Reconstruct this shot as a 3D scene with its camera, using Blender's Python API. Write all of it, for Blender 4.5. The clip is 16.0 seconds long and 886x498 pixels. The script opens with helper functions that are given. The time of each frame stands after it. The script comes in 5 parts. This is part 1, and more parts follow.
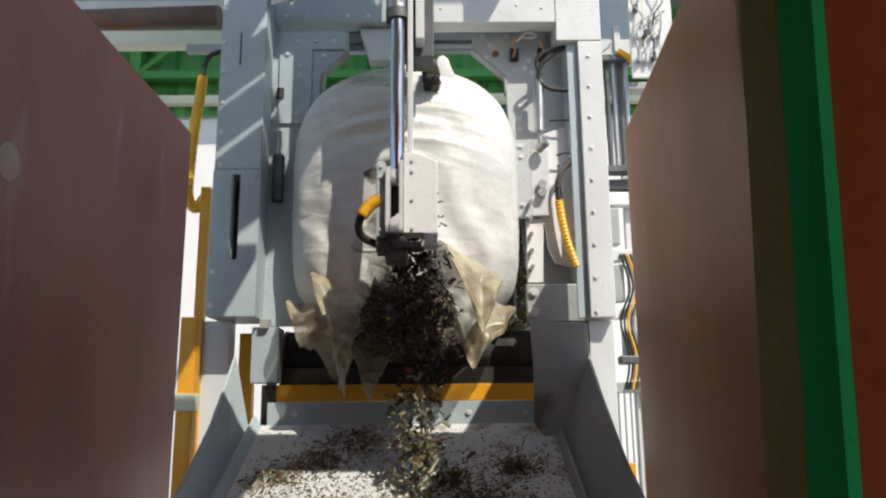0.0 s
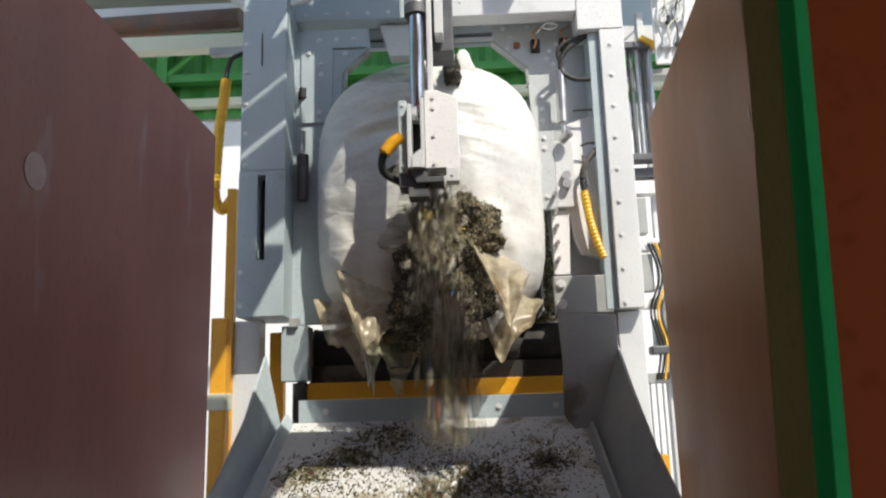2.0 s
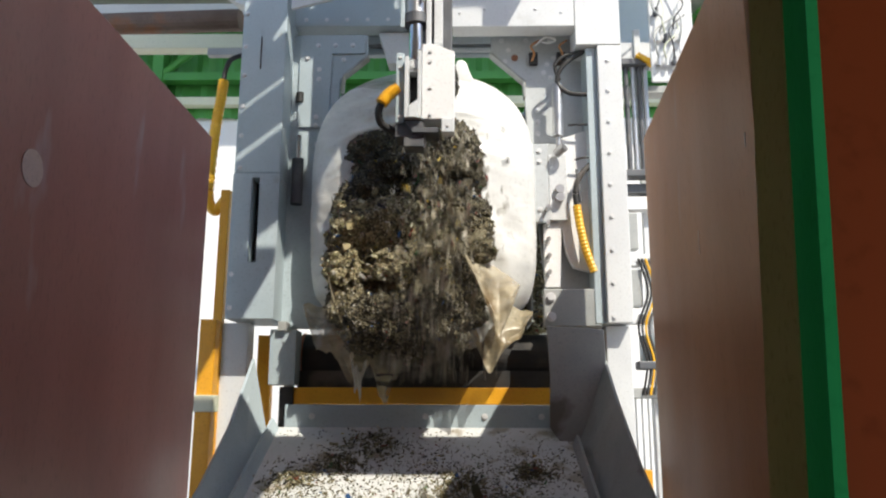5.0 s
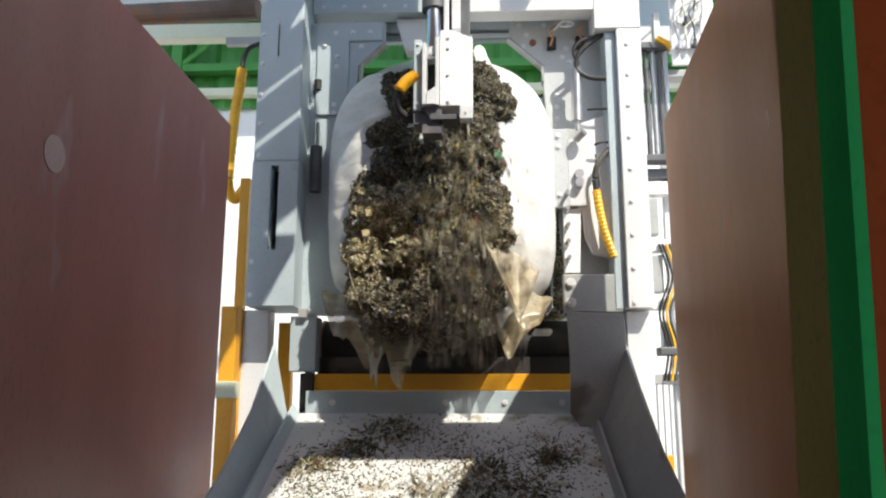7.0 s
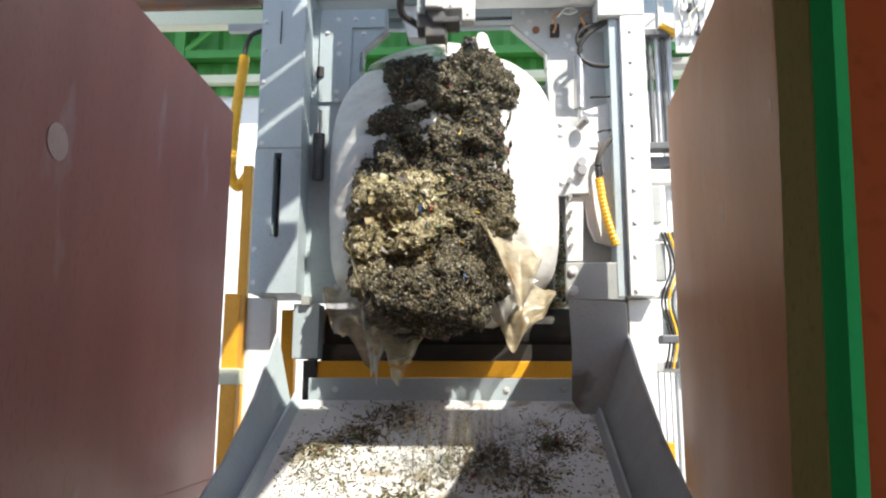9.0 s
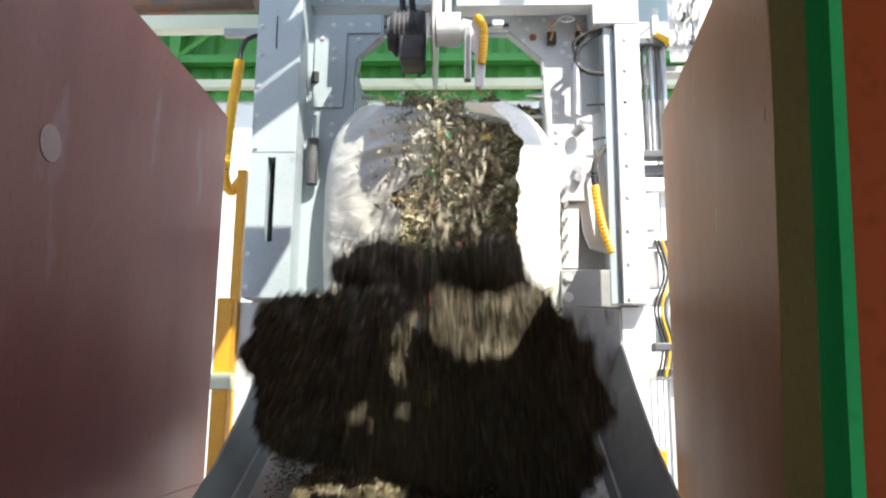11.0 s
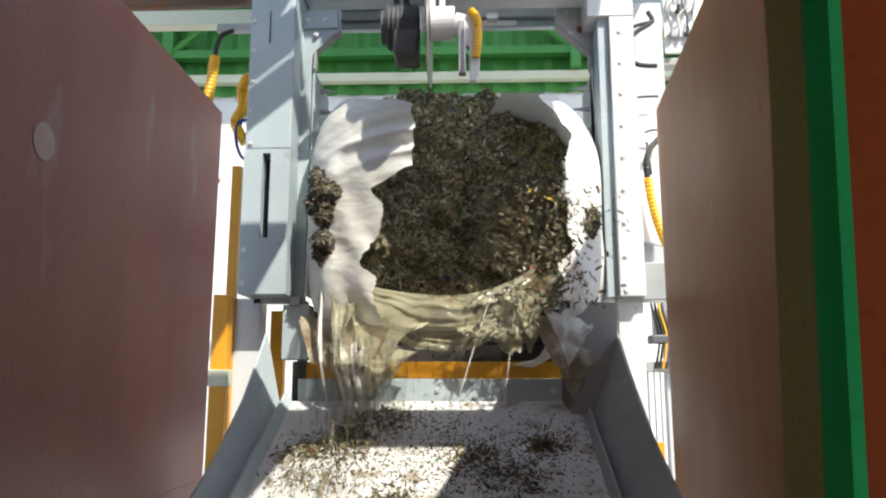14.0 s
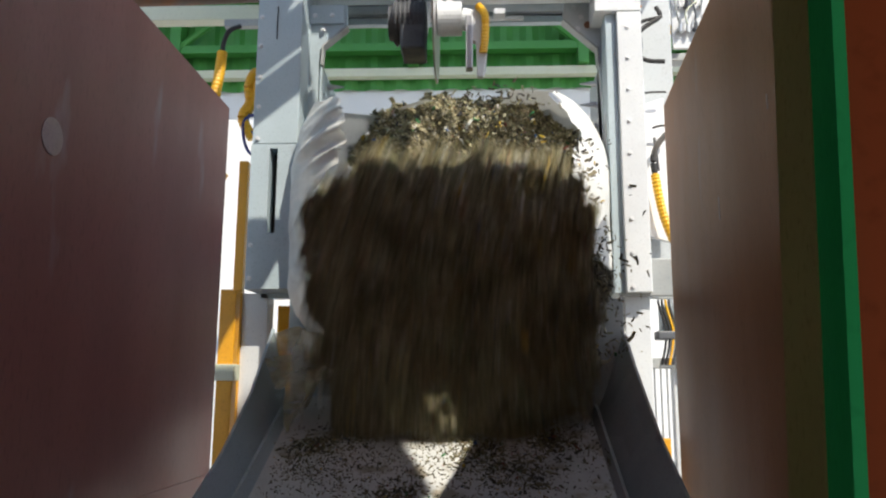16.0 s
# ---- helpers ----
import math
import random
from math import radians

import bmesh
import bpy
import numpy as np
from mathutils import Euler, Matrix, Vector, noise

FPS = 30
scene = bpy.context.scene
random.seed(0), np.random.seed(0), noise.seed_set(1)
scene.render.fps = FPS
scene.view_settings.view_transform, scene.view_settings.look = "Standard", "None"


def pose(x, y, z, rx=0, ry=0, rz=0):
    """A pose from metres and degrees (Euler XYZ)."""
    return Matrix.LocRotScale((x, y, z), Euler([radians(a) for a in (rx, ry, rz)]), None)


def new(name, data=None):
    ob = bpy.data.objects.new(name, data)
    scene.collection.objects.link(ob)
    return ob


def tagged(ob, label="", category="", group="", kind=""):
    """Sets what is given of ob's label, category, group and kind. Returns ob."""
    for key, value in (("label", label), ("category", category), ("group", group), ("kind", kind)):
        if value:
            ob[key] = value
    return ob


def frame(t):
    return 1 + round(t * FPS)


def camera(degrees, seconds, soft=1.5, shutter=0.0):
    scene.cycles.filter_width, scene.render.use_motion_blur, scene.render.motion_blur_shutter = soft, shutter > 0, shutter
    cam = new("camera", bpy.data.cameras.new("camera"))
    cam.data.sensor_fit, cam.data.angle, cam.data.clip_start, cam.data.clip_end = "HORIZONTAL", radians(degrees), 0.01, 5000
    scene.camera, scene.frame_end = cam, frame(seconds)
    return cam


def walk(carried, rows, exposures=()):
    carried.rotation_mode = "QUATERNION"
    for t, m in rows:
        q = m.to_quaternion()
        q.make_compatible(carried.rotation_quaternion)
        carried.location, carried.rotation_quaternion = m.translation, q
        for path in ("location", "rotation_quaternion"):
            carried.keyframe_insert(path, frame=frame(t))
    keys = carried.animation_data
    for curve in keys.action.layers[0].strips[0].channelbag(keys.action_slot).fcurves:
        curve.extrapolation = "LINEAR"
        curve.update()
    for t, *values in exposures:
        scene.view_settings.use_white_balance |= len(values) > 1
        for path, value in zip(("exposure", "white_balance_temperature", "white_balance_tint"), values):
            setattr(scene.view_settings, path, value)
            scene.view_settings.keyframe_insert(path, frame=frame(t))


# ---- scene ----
cam = camera(60.0, 16.0, soft=2.2, shutter=0.6)


def aim(x, y, z, yaw, pitch, roll):
    """A camera pose: yaw to the left from +y, pitch up, roll to its left, in degrees."""
    return Matrix.Translation((x, y, z)) @ pose(0, 0, 0, 0, 0, yaw) @ pose(0, 0, 0, 90 + pitch) @ pose(0, 0, 0, 0, 0, roll)


walk(cam, [
    (0.0, aim(-0.011, 0.003, 2.002, -0.44, 12.01, -0.53)),
    (0.5, aim(-0.002, 0.017, 2.007, -0.28, 11.80, -0.39)),
    (1.0, aim(-0.001, 0.019, 2.008, -0.25, 11.62, -0.38)),
    (1.5, aim(-0.011, 0.001, 2.001, -0.67, 11.21, 0.14)),
    (2.0, aim(0.018, 0.007, 2.010, 1.94, 11.56, -1.68)),
    (2.5, aim(0.028, -0.028, 2.068, 0.69, 14.58, -0.47)),
    (3.0, aim(0.036, -0.046, 2.067, -1.19, 15.75, -1.46)),
    (3.5, aim(0.025, -0.023, 2.038, -1.67, 13.33, -2.12)),
    (4.0, aim(0.009, -0.013, 2.025, -0.27, 12.87, -0.91)),
    (4.2, aim(-0.000, -0.012, 2.034, 0.33, 12.17, -0.22)),
    (6.5, aim(0.002, -0.009, 1.996, 2.10, 11.79, -0.12)),
    (7.0, aim(-0.001, -0.000, 2.000, 2.48, 11.31, 0.06)),
    (7.5, aim(0.003, -0.007, 2.001, 2.07, 10.76, -0.18)),
    (8.0, aim(0.004, -0.006, 2.001, 2.40, 10.63, -0.20)),
    (8.5, aim(0.004, -0.007, 2.002, 2.77, 10.30, 0.16)),
    (11.0, aim(0.003, -0.003, 1.995, 2.24, 10.91, 0.59)),
    (11.5, aim(0.003, -0.003, 2.001, 2.11, 10.74, 0.53)),
    (12.0, aim(0.002, -0.003, 2.004, 1.92, 10.53, 0.50)),
    (12.5, aim(-0.001, -0.001, 2.005, 1.78, 10.16, 0.56)),
    (13.0, aim(-0.001, -0.000, 1.999, 1.69, 10.10, 0.29)),
    (13.5, aim(-0.001, -0.002, 2.000, 1.44, 10.20, 0.01)),
    (14.0, aim(0.001, -0.002, 2.000, 1.92, 10.43, -0.02)),
    (14.5, aim(0.000, 0.000, 2.000, 2.45, 10.47, 0.00)),
    (15.0, aim(0.001, -0.001, 1.999, 2.53, 10.27, 0.20)),
    (15.5, aim(0.001, -0.002, 1.999, 2.52, 10.28, 0.27)),
    (16.0, aim(0.004, -0.003, 1.999, 2.46, 10.11, 0.21)),
], exposures=[(0.0, 0.24), (0.5, 0.52), (1.5, 0.48), (2.0, 0.38), (3.0, 0.34), (4.2, 0.40), (6.5, 0.72), (7.5, 0.76), (8.5, 0.96), (11.0, 1.3), (11.5, 1.25), (12.5, 1.0), (13.0, 0.80), (14.0, 0.80), (14.5, 0.95), (15.0, 0.78), (15.5, 0.58), (16.0, 0.48)])

# ---- light ----
SUN = Vector((-0.365, 0.50, -0.70)).normalized()
world = bpy.data.worlds.new("world")
scene.world = world
world.use_nodes = True
wn = world.node_tree.nodes
sky = wn.new("ShaderNodeTexSky")
sky.sky_type, sky.sun_disc = "NISHITA", False
sky.sun_elevation = math.asin(-SUN.z)
sky.sun_rotation = math.atan2(-SUN.x, -SUN.y)
wn["Background"].inputs["Strength"].default_value = 0.15
world.node_tree.links.new(sky.outputs[0], wn["Background"].inputs["Color"])
sun = new("sun", bpy.data.lights.new("sun", "SUN"))
sun.data.energy, sun.data.angle, sun.data.color = 4.0, radians(0.5), (1.0, 0.92, 0.79)
sun.rotation_euler = SUN.to_track_quat("-Z", "Y").to_euler()
sun.location = (4, -4, 9)


# ---- materials ----
def mat(name, a, b, scale=6.0, rough=0.5, metal=0.0, bump=0.15, fine=90.0, spots=None, spot_at=0.62, spot_scale=3.0,
        rough_var=0.15, stretch=(1, 1, 1), coat=0.0, space="Object", gloss=0.5):
    """A surface of two mixed tones with grain, patches and fine relief. spots: colour of stains or wear."""
    m = bpy.data.materials.new(name)
    m.use_nodes = True
    n, l = m.node_tree.nodes, m.node_tree.links
    p = n["Principled BSDF"]
    co = n.new("ShaderNodeTexCoord")
    mp = n.new("ShaderNodeMapping")
    mp.inputs["Scale"].default_value = stretch
    l.new(co.outputs[space], mp.inputs[0])

    def tex(s, detail=5.0):
        t = n.new("ShaderNodeTexNoise")
        t.inputs["Scale"].default_value, t.inputs["Detail"].default_value = s, detail
        l.new(mp.outputs[0], t.inputs["Vector"])
        return t.outputs["Fac"]

    def ramp(src, lo, hi):
        r = n.new("ShaderNodeMapRange")
        r.inputs["From Min"].default_value, r.inputs["From Max"].default_value = lo, hi
        l.new(src, r.inputs["Value"])
        return r.outputs["Result"]

    def mix(fac, c1, c2):
        x = n.new("ShaderNodeMix")
        x.data_type = "RGBA"
        l.new(fac, x.inputs[0])
        for sock, c in ((x.inputs[6], c1), (x.inputs[7], c2)):
            if isinstance(c, tuple):
                sock.default_value = (*c, 1)
            else:
                l.new(c, sock)
        return x.outputs[2]

    col = mix(ramp(tex(scale), 0.35, 0.65), a, b)
    grain = tex(fine, 3.0)
    dark = tuple(v * 0.82 for v in a)
    col = mix(ramp(grain, 0.55, 0.8), col, dark)
    if spots:
        col = mix(ramp(tex(spot_scale, 8.0), spot_at, spot_at + 0.08), col, spots)
    l.new(col, p.inputs["Base Color"])
    rr = n.new("ShaderNodeMapRange")
    rr.inputs["To Min"].default_value, rr.inputs["To Max"].default_value = max(rough - rough_var, 0.03), min(rough + rough_var, 1)
    l.new(tex(scale * 2.3), rr.inputs["Value"])
    l.new(rr.outputs["Result"], p.inputs["Roughness"])
    p.inputs["Metallic"].default_value = metal
    p.inputs["Coat Weight"].default_value = coat
    p.inputs["Specular IOR Level"].default_value = gloss
    if bump:
        b1 = n.new("ShaderNodeBump")
        b1.inputs["Strength"].default_value, b1.inputs["Distance"].default_value = bump, 0.004
        l.new(grain, b1.inputs["Height"])
        l.new(b1.outputs[0], p.inputs["Normal"])
    return m


GREY = mat("grey_paint", (0.38, 0.46, 0.50), (0.44, 0.52, 0.56), 2.5, 0.42, spots=(0.30, 0.31, 0.31), spot_at=0.66)
LGREY = mat("light_grey_paint", (0.46, 0.49, 0.505), (0.52, 0.55, 0.565), 2.5, 0.42, spots=(0.34, 0.34, 0.33), spot_at=0.66)
PALE = mat("pale_paint", (0.58, 0.60, 0.62), (0.66, 0.68, 0.69), 2.5, 0.42, spots=(0.40, 0.40, 0.38), spot_at=0.68)
DGREY = mat("worn_grey_paint", (0.30, 0.32, 0.32), (0.38, 0.39, 0.38), 4.0, 0.5, spots=(0.16, 0.15, 0.13), spot_at=0.60)
WHITE = mat("white_paint", (0.76, 0.77, 0.78), (0.82, 0.82, 0.82), 2.0, 0.4, spots=(0.5, 0.49, 0.46), spot_at=0.7)
MATT_BLACK = mat("matt_black", (0.012, 0.011, 0.010), (0.02, 0.018, 0.016), 4.0, 0.9, gloss=0.0)
BLACK = mat("black_rubber", (0.015, 0.015, 0.016), (0.03, 0.03, 0.03), 5.0, 0.6, spots=(0.09, 0.08, 0.07), spot_at=0.58)
STEEL = mat("bare_steel", (0.55, 0.55, 0.55), (0.45, 0.45, 0.46), 8.0, 0.35, 0.9)
ZINC = mat("zinc_plating", (0.66, 0.67, 0.68), (0.74, 0.75, 0.76), 30.0, 0.42, 0.25, 0.05)
CHROME = mat("chrome", (0.80, 0.80, 0.82), (0.75, 0.75, 0.77), 3.0, 0.12, 1.0, 0.02, rough_var=0.05)
MOTOR = mat("dark_cast_iron", (0.075, 0.08, 0.09), (0.12, 0.125, 0.135), 9.0, 0.5, 0.2, spots=(0.2, 0.19, 0.17), spot_at=0.62)
RUST = mat("rusty_pipe_paint", (0.10, 0.065, 0.05), (0.17, 0.12, 0.10), 3.0, 0.7, spots=(0.22, 0.09, 0.04), spot_at=0.55)
YELLOW = mat("yellow_paint", (0.70, 0.32, 0.015), (0.78, 0.38, 0.02), 4.0, 0.42, spots=(0.28, 0.16, 0.04), spot_at=0.66)
HOSE = mat("yellow_plastic", (0.80, 0.42, 0.02), (0.86, 0.50, 0.03), 6.0, 0.35)
BLUE = mat("blue_cable_sheath", (0.03, 0.04, 0.22), (0.05, 0.07, 0.30), 8.0, 0.45)
RED_L = mat("red_oxide_paint", (0.36, 0.135, 0.115), (0.42, 0.165, 0.14), 1.6, 0.40, 0.0, 0.08, 60.0, (0.43, 0.28, 0.27), 0.61, 2.4, 0.10, (1, 1.7, 0.5), gloss=0.6)
RED_R = mat("rust_brown_paint", (0.38, 0.165, 0.065), (0.44, 0.20, 0.085), 1.6, 0.40, 0.0, 0.08, 60.0, (0.40, 0.27, 0.20), 0.67, 2.0, 0.10, (1, 1.6, 0.45), gloss=0.07)
RED_N = mat("orange_red_paint", (0.28, 0.050, 0.012), (0.34, 0.066, 0.016), 1.8, 0.6, 0.0, 0.08, 60.0, (0.22, 0.08, 0.04), 0.68, gloss=0.2)
GREEN = mat("green_enamel", (0.035, 0.38, 0.12), (0.05, 0.44, 0.15), 3.0, 0.6, spots=(0.08, 0.26, 0.12), spot_at=0.68, gloss=0.0)
OLIVE = mat("olive_brown_paint", (0.33, 0.27, 0.12), (0.39, 0.32, 0.15), 3.0, 0.8, gloss=0.0)
CLAD = mat("green_cladding", (0.05, 0.25, 0.045), (0.07, 0.30, 0.065), 1.2, 0.45, spots=(0.08, 0.26, 0.08), spot_at=0.64)
CREAM = mat("cream_paint", (0.62, 0.66, 0.50), (0.68, 0.70, 0.56), 2.0, 0.5)
GROUND = mat("concrete", (0.30, 0.29, 0.27), (0.38, 0.37, 0.34), 0.8, 0.85, spots=(0.16, 0.15, 0.13), spot_at=0.6, bump=0.3)
DARK_FLOOR = mat("dark_floor_concrete", (0.035, 0.032, 0.028), (0.06, 0.055, 0.045), 3.0, 0.9, spots=(0.10, 0.09, 0.07), spot_at=0.62, bump=0.5)


# ---- mesh helpers ----
def part(name, bm, material, parent=None, label="", smooth=False):
    me = bpy.data.meshes.new(name)
    bm.normal_update()
    bm.to_mesh(me)
    bm.free()
    for m in material if isinstance(material, (list, tuple)) else (material,):
        me.materials.append(m)
    if smooth:
        for p in me.polygons:
            p.use_smooth = True
    ob = new(name, me)
    ob.parent = parent
    if label:
        ob["label"] = label
    return ob


def thing(name, label, category, at=(0, 0, 0), group="", kind=""):
    e = new(name)
    e.location = at
    e.empty_display_size = 0.1
    return tagged(e, label, category, group, kind)


def box(bm, x0, x1, y0, y1, z0, z1, bevel=0.0, m=None):
    mm = Matrix.Translation(((x0 + x1) / 2, (y0 + y1) / 2, (z0 + z1) / 2)) @ Matrix.Diagonal((x1 - x0, y1 - y0, z1 - z0, 1))
    r = bmesh.ops.create_cube(bm, size=1, matrix=(m @ mm) if m else mm)
    if bevel:
        es = list({e for v in r["verts"] for e in v.link_edges})
        bmesh.ops.bevel(bm, geom=es, offset=bevel, segments=2, affect="EDGES", profile=0.5)
    return bm


def rod(bm, a, b, r, r2=None, seg=16):
    a, b = Vector(a), Vector(b)
    d = b - a
    m = Matrix.Translation((a + b) / 2) @ d.to_track_quat("Z", "Y").to_matrix().to_4x4()
    bmesh.ops.create_cone(bm, cap_ends=True, segments=seg, radius1=r, radius2=r if r2 is None else r2, depth=d.length, matrix=m)
    return bm


def prism(bm, pts, y0, y1, bevel=0.0):
    """A plate: the outline (x, z) given a thickness from y0 to y1."""
    f = bm.faces.new([bm.verts.new((x, y0, z)) for x, z in pts])
    r = bmesh.ops.extrude_face_region(bm, geom=[f])
    vs = [g for g in r["geom"] if isinstance(g, bmesh.types.BMVert)]
    bmesh.ops.translate(bm, vec=(0, y1 - y0, 0), verts=vs)
    bmesh.ops.recalc_face_normals(bm, faces=bm.faces[:])
    if bevel:
        bmesh.ops.bevel(bm, geom=bm.edges[:], offset=bevel, segments=2, affect="EDGES", profile=0.5)
    return bm


def smooth_line(pts, steps=8):
    pts = [Vector(p) for p in pts]
    out = []
    for i in range(len(pts) - 1):
        p0, p1, p2, p3 = pts[max(i - 1, 0)], pts[i], pts[i + 1], pts[min(i + 2, len(pts) - 1)]
        for k in range(steps):
            t = k / steps
            out.append(0.5 * (2 * p1 + (p2 - p0) * t + (2 * p0 - 5 * p1 + 4 * p2 - p3) * t * t + (3 * p1 - p0 - 3 * p2 + p3) * t ** 3))
    return out + [pts[-1]]


def tube(bm, pts, r, seg=8, ribs=0.0, steps=8):
    """A hose along a smooth line; ribs: how far each second ring stands out."""
    line = smooth_line(pts, steps)
    rings = []
    for i, p in enumerate(line):
        d = (line[min(i + 1, len(line) - 1)] - line[max(i - 1, 0)]).normalized()
        q = d.to_track_quat("Z", "Y")
        rr = r + (ribs if i % 2 else 0)
        rings.append([bm.verts.new(p + q @ Vector((rr * math.cos(2 * math.pi * k / seg), rr * math.sin(2 * math.pi * k / seg), 0))) for k in range(seg)])
    for a, b in zip(rings, rings[1:]):
        for k in range(seg):
            bm.faces.new((a[k], a[(k + 1) % seg], b[(k + 1) % seg], b[k]))
    bm.faces.new(rings[0][::-1])
    bm.faces.new(rings[-1])
    return bm


def B():
    return bmesh.new()


BOLT = None


def bolt(parent, x, y, z, r=0.011, material=None, axis=(0, -1, 0)):
    """A hexagon bolt head with its washer, facing the feed side."""
    global BOLT
    if BOLT is None:
        bm = B()
        rod(bm, (0, 0, 0), (0, -0.15, 0), 1.35, seg=14)
        rod(bm, (0, -0.15, 0), (0, -0.85, 0), 0.95, seg=6)
        BOLT = bpy.data.meshes.new("bolt")
        bm.to_mesh(BOLT)
        bm.free()
        BOLT.materials.append(ZINC)
    ob = new("bolt", BOLT)
    ob.parent, ob.location, ob.scale = parent, (x, y, z), (r, r, r)
    return ob


# ---- ground and feed bunker ----
bm = B()
bmesh.ops.create_grid(bm, x_segments=40, y_segments=40, size=400)
tagged(part("ground", bm, GROUND), "grey stained concrete yard under the machine", "ground", kind="structure")

# unseen dark floor, added so less light bounces onto the bunker walls
bm = B()
box(bm, -1.21, 0.92, 0.752, 4.6, 0.004, 0.02)
tagged(part("bunker_floor", bm, DARK_FLOOR), "unseen dark concrete bunker floor added to cut bounced light", "floor", kind="structure")

# bunker side walls of painted steel plate
LX, FAR = -1.21, 3.57
bm = B()
box(bm, LX - 0.045, LX, 0.74, FAR, 0.0, 3.35, 0.004)
wall_l = tagged(part("wall_left", bm, RED_L), "tall red-oxide painted steel bunker wall, scuffed", "wall", kind="structure")
bm = B()
for z in (1.60, 0.75):
    rod(bm, (LX + 0.001, 0.76, z), (LX + 0.001, FAR - 0.01, z), 0.004, seg=6)
part("weld_seam", bm, RED_L, wall_l)
bm = B()
rod(bm, (LX - 0.002, 2.06, 2.70), (LX + 0.003, 2.06, 2.70), 0.055, seg=28)
spot = part("paint_patch", bm, mat("pale_patch", (0.56, 0.40, 0.36), (0.64, 0.47, 0.42), 9, 0.6), wall_l, "pale worn patch of paint")

ang = math.atan2(0.085, 1.0)
bm = B()
mr = Matrix.Translation((0.91, FAR - 0.02, 0)) @ pose(0, 0, 0, 0, 0, -math.degrees(ang))
box(bm, 0.0, 0.045, -2.83, 0.0, 0.0, 3.33, 0.004, m=mr)
wall_r = tagged(part("wall_right", bm, RED_R), "tall rust-brown painted steel bunker wall with scratches", "wall", kind="structure")
bm = B()
for u, z0, z1, w in ((-2.03, 2.16, 2.24, 0.003), (-1.98, 2.30, 2.33, 0.004), (-1.0, 2.55, 2.63, 0.003), (-1.6, 2.72, 2.76, 0.003)):
    box(bm, -0.0012, 0.002, u - w, u + w, z0, z1, m=mr)
part("scratch", bm, mat("scratch_light", (0.5, 0.4, 0.33), (0.55, 0.44, 0.36), 20, 0.6), wall_r, "pale scratches in the paint")

# the front panel with its green-framed opening, through which the view goes
def lean(bm):
    """The front panel's edge stands a little out of plumb."""
    for v in bm.verts:
        v.co.x += (v.co.z - 2.36) * 0.04
    return bm


bm = B()
box(bm, 0.2045, 1.30, 0.386, 0.391, 0.0, 4.6)
lean(bm)
panel = tagged(part("wall_front", bm, RED_N), "orange-red painted steel front panel with an opening", "wall", kind="structure")
for x0, x1, z0, z1 in ((-1.9, 0.33, 2.62, 4.6), (-1.9, -0.62, 0.0, 2.62), (-0.62, 0.205, 0.0, 1.25)):
    bm = B()
    box(bm, x0, x1, 0.394, 0.42, z0, z1)
    part("panel", bm, RED_N, panel)


def jamb(bm, pts, z0, z1):
    """An upright sheet whose plan is the line pts, 6 mm thick."""
    for (xa, ya), (xb, yb) in zip(pts, pts[1:]):
        n = Vector((yb - ya, xa - xb)).normalized() * 0.006
        lo = [bm.verts.new((x, y, z0)) for x, y in ((xa, ya), (xb, yb), (xb + n.x, yb + n.y), (xa + n.x, ya + n.y))]
        hi = [bm.verts.new((v.co.x, v.co.y, z1)) for v in lo]
        bm.faces.new(lo[::-1]), bm.faces.new(hi)
        for i in range(4):
            bm.faces.new((lo[i], lo[(i + 1) % 4], hi[(i + 1) % 4], hi[i]))


bm = B()
jamb(bm, [(0.198, 0.380), (0.282, 0.60)], 1.25, 2.60)
lean(bm)
part("jamb", bm, GREEN, panel, "green enamelled frame edge")
bm = B()
jamb(bm, [(0.282, 0.604), (0.300, 0.72)], 1.25, 2.60)
lean(bm)
part("seal", bm, OLIVE, panel, "dull olive-brown strip")
bm = B()
box(bm, -0.62, 0.204, 0.378, 0.44, 2.366, 2.615, 0.004)
part("lintel", bm, GREEN, panel, "green enamelled lintel")
bm = B()
jz = [(0.442, 2.370), (0.72, 2.492), (0.72, 2.62), (0.442, 2.62)]
v0 = [bm.verts.new((-0.62, y, z)) for y, z in jz]
v1 = [bm.verts.new((0.278, y, z)) for y, z in jz]
bm.faces.new(v0), bm.faces.new(v1[::-1])
for i in range(4):
    bm.faces.new((v0[i], v1[i], v1[(i + 1) % 4], v0[(i + 1) % 4]))
bmesh.ops.recalc_face_normals(bm, faces=bm.faces[:])
part("soffit", bm, MATT_BLACK, panel, "black soffit of the lintel")
bm = B()
box(bm, -0.66, -0.622, 0.38, 0.72, 1.25, 2.60)
part("jamb", bm, GREEN, panel)
for x0, x1 in ((0.31, 0.67), (-1.21, -0.66)):
    bm = B()
    box(bm, x0, x1, 0.722, 0.75, 0.0, 3.3)
    part("return_plate", bm, RED_R, panel)
# canopy over the bunker, added unseen to shape the sun, and the booth from which the view is taken, open behind
bm = B()
f = bm.faces.new([bm.verts.new((x, y, 4.60)) for x, y in ((-3.2, 0.2), (2.4, 0.2), (2.4, 0.72), (0.70, 0.72), (0.70, 1.5), (2.4, 1.5), (2.4, 1.9), (0.0, 1.9), (0.0, 2.6), (-3.2, 2.6))])
r = bmesh.ops.extrude_face_region(bm, geom=[f])
bmesh.ops.translate(bm, vec=(0, 0, 0.08), verts=[g for g in r["geom"] if isinstance(g, bmesh.types.BMVert)])
bmesh.ops.recalc_face_normals(bm, faces=bm.faces[:])
tagged(part("canopy", bm, DGREY), "unseen plain steel canopy added to shade the feed bunker", "canopy", kind="structure")
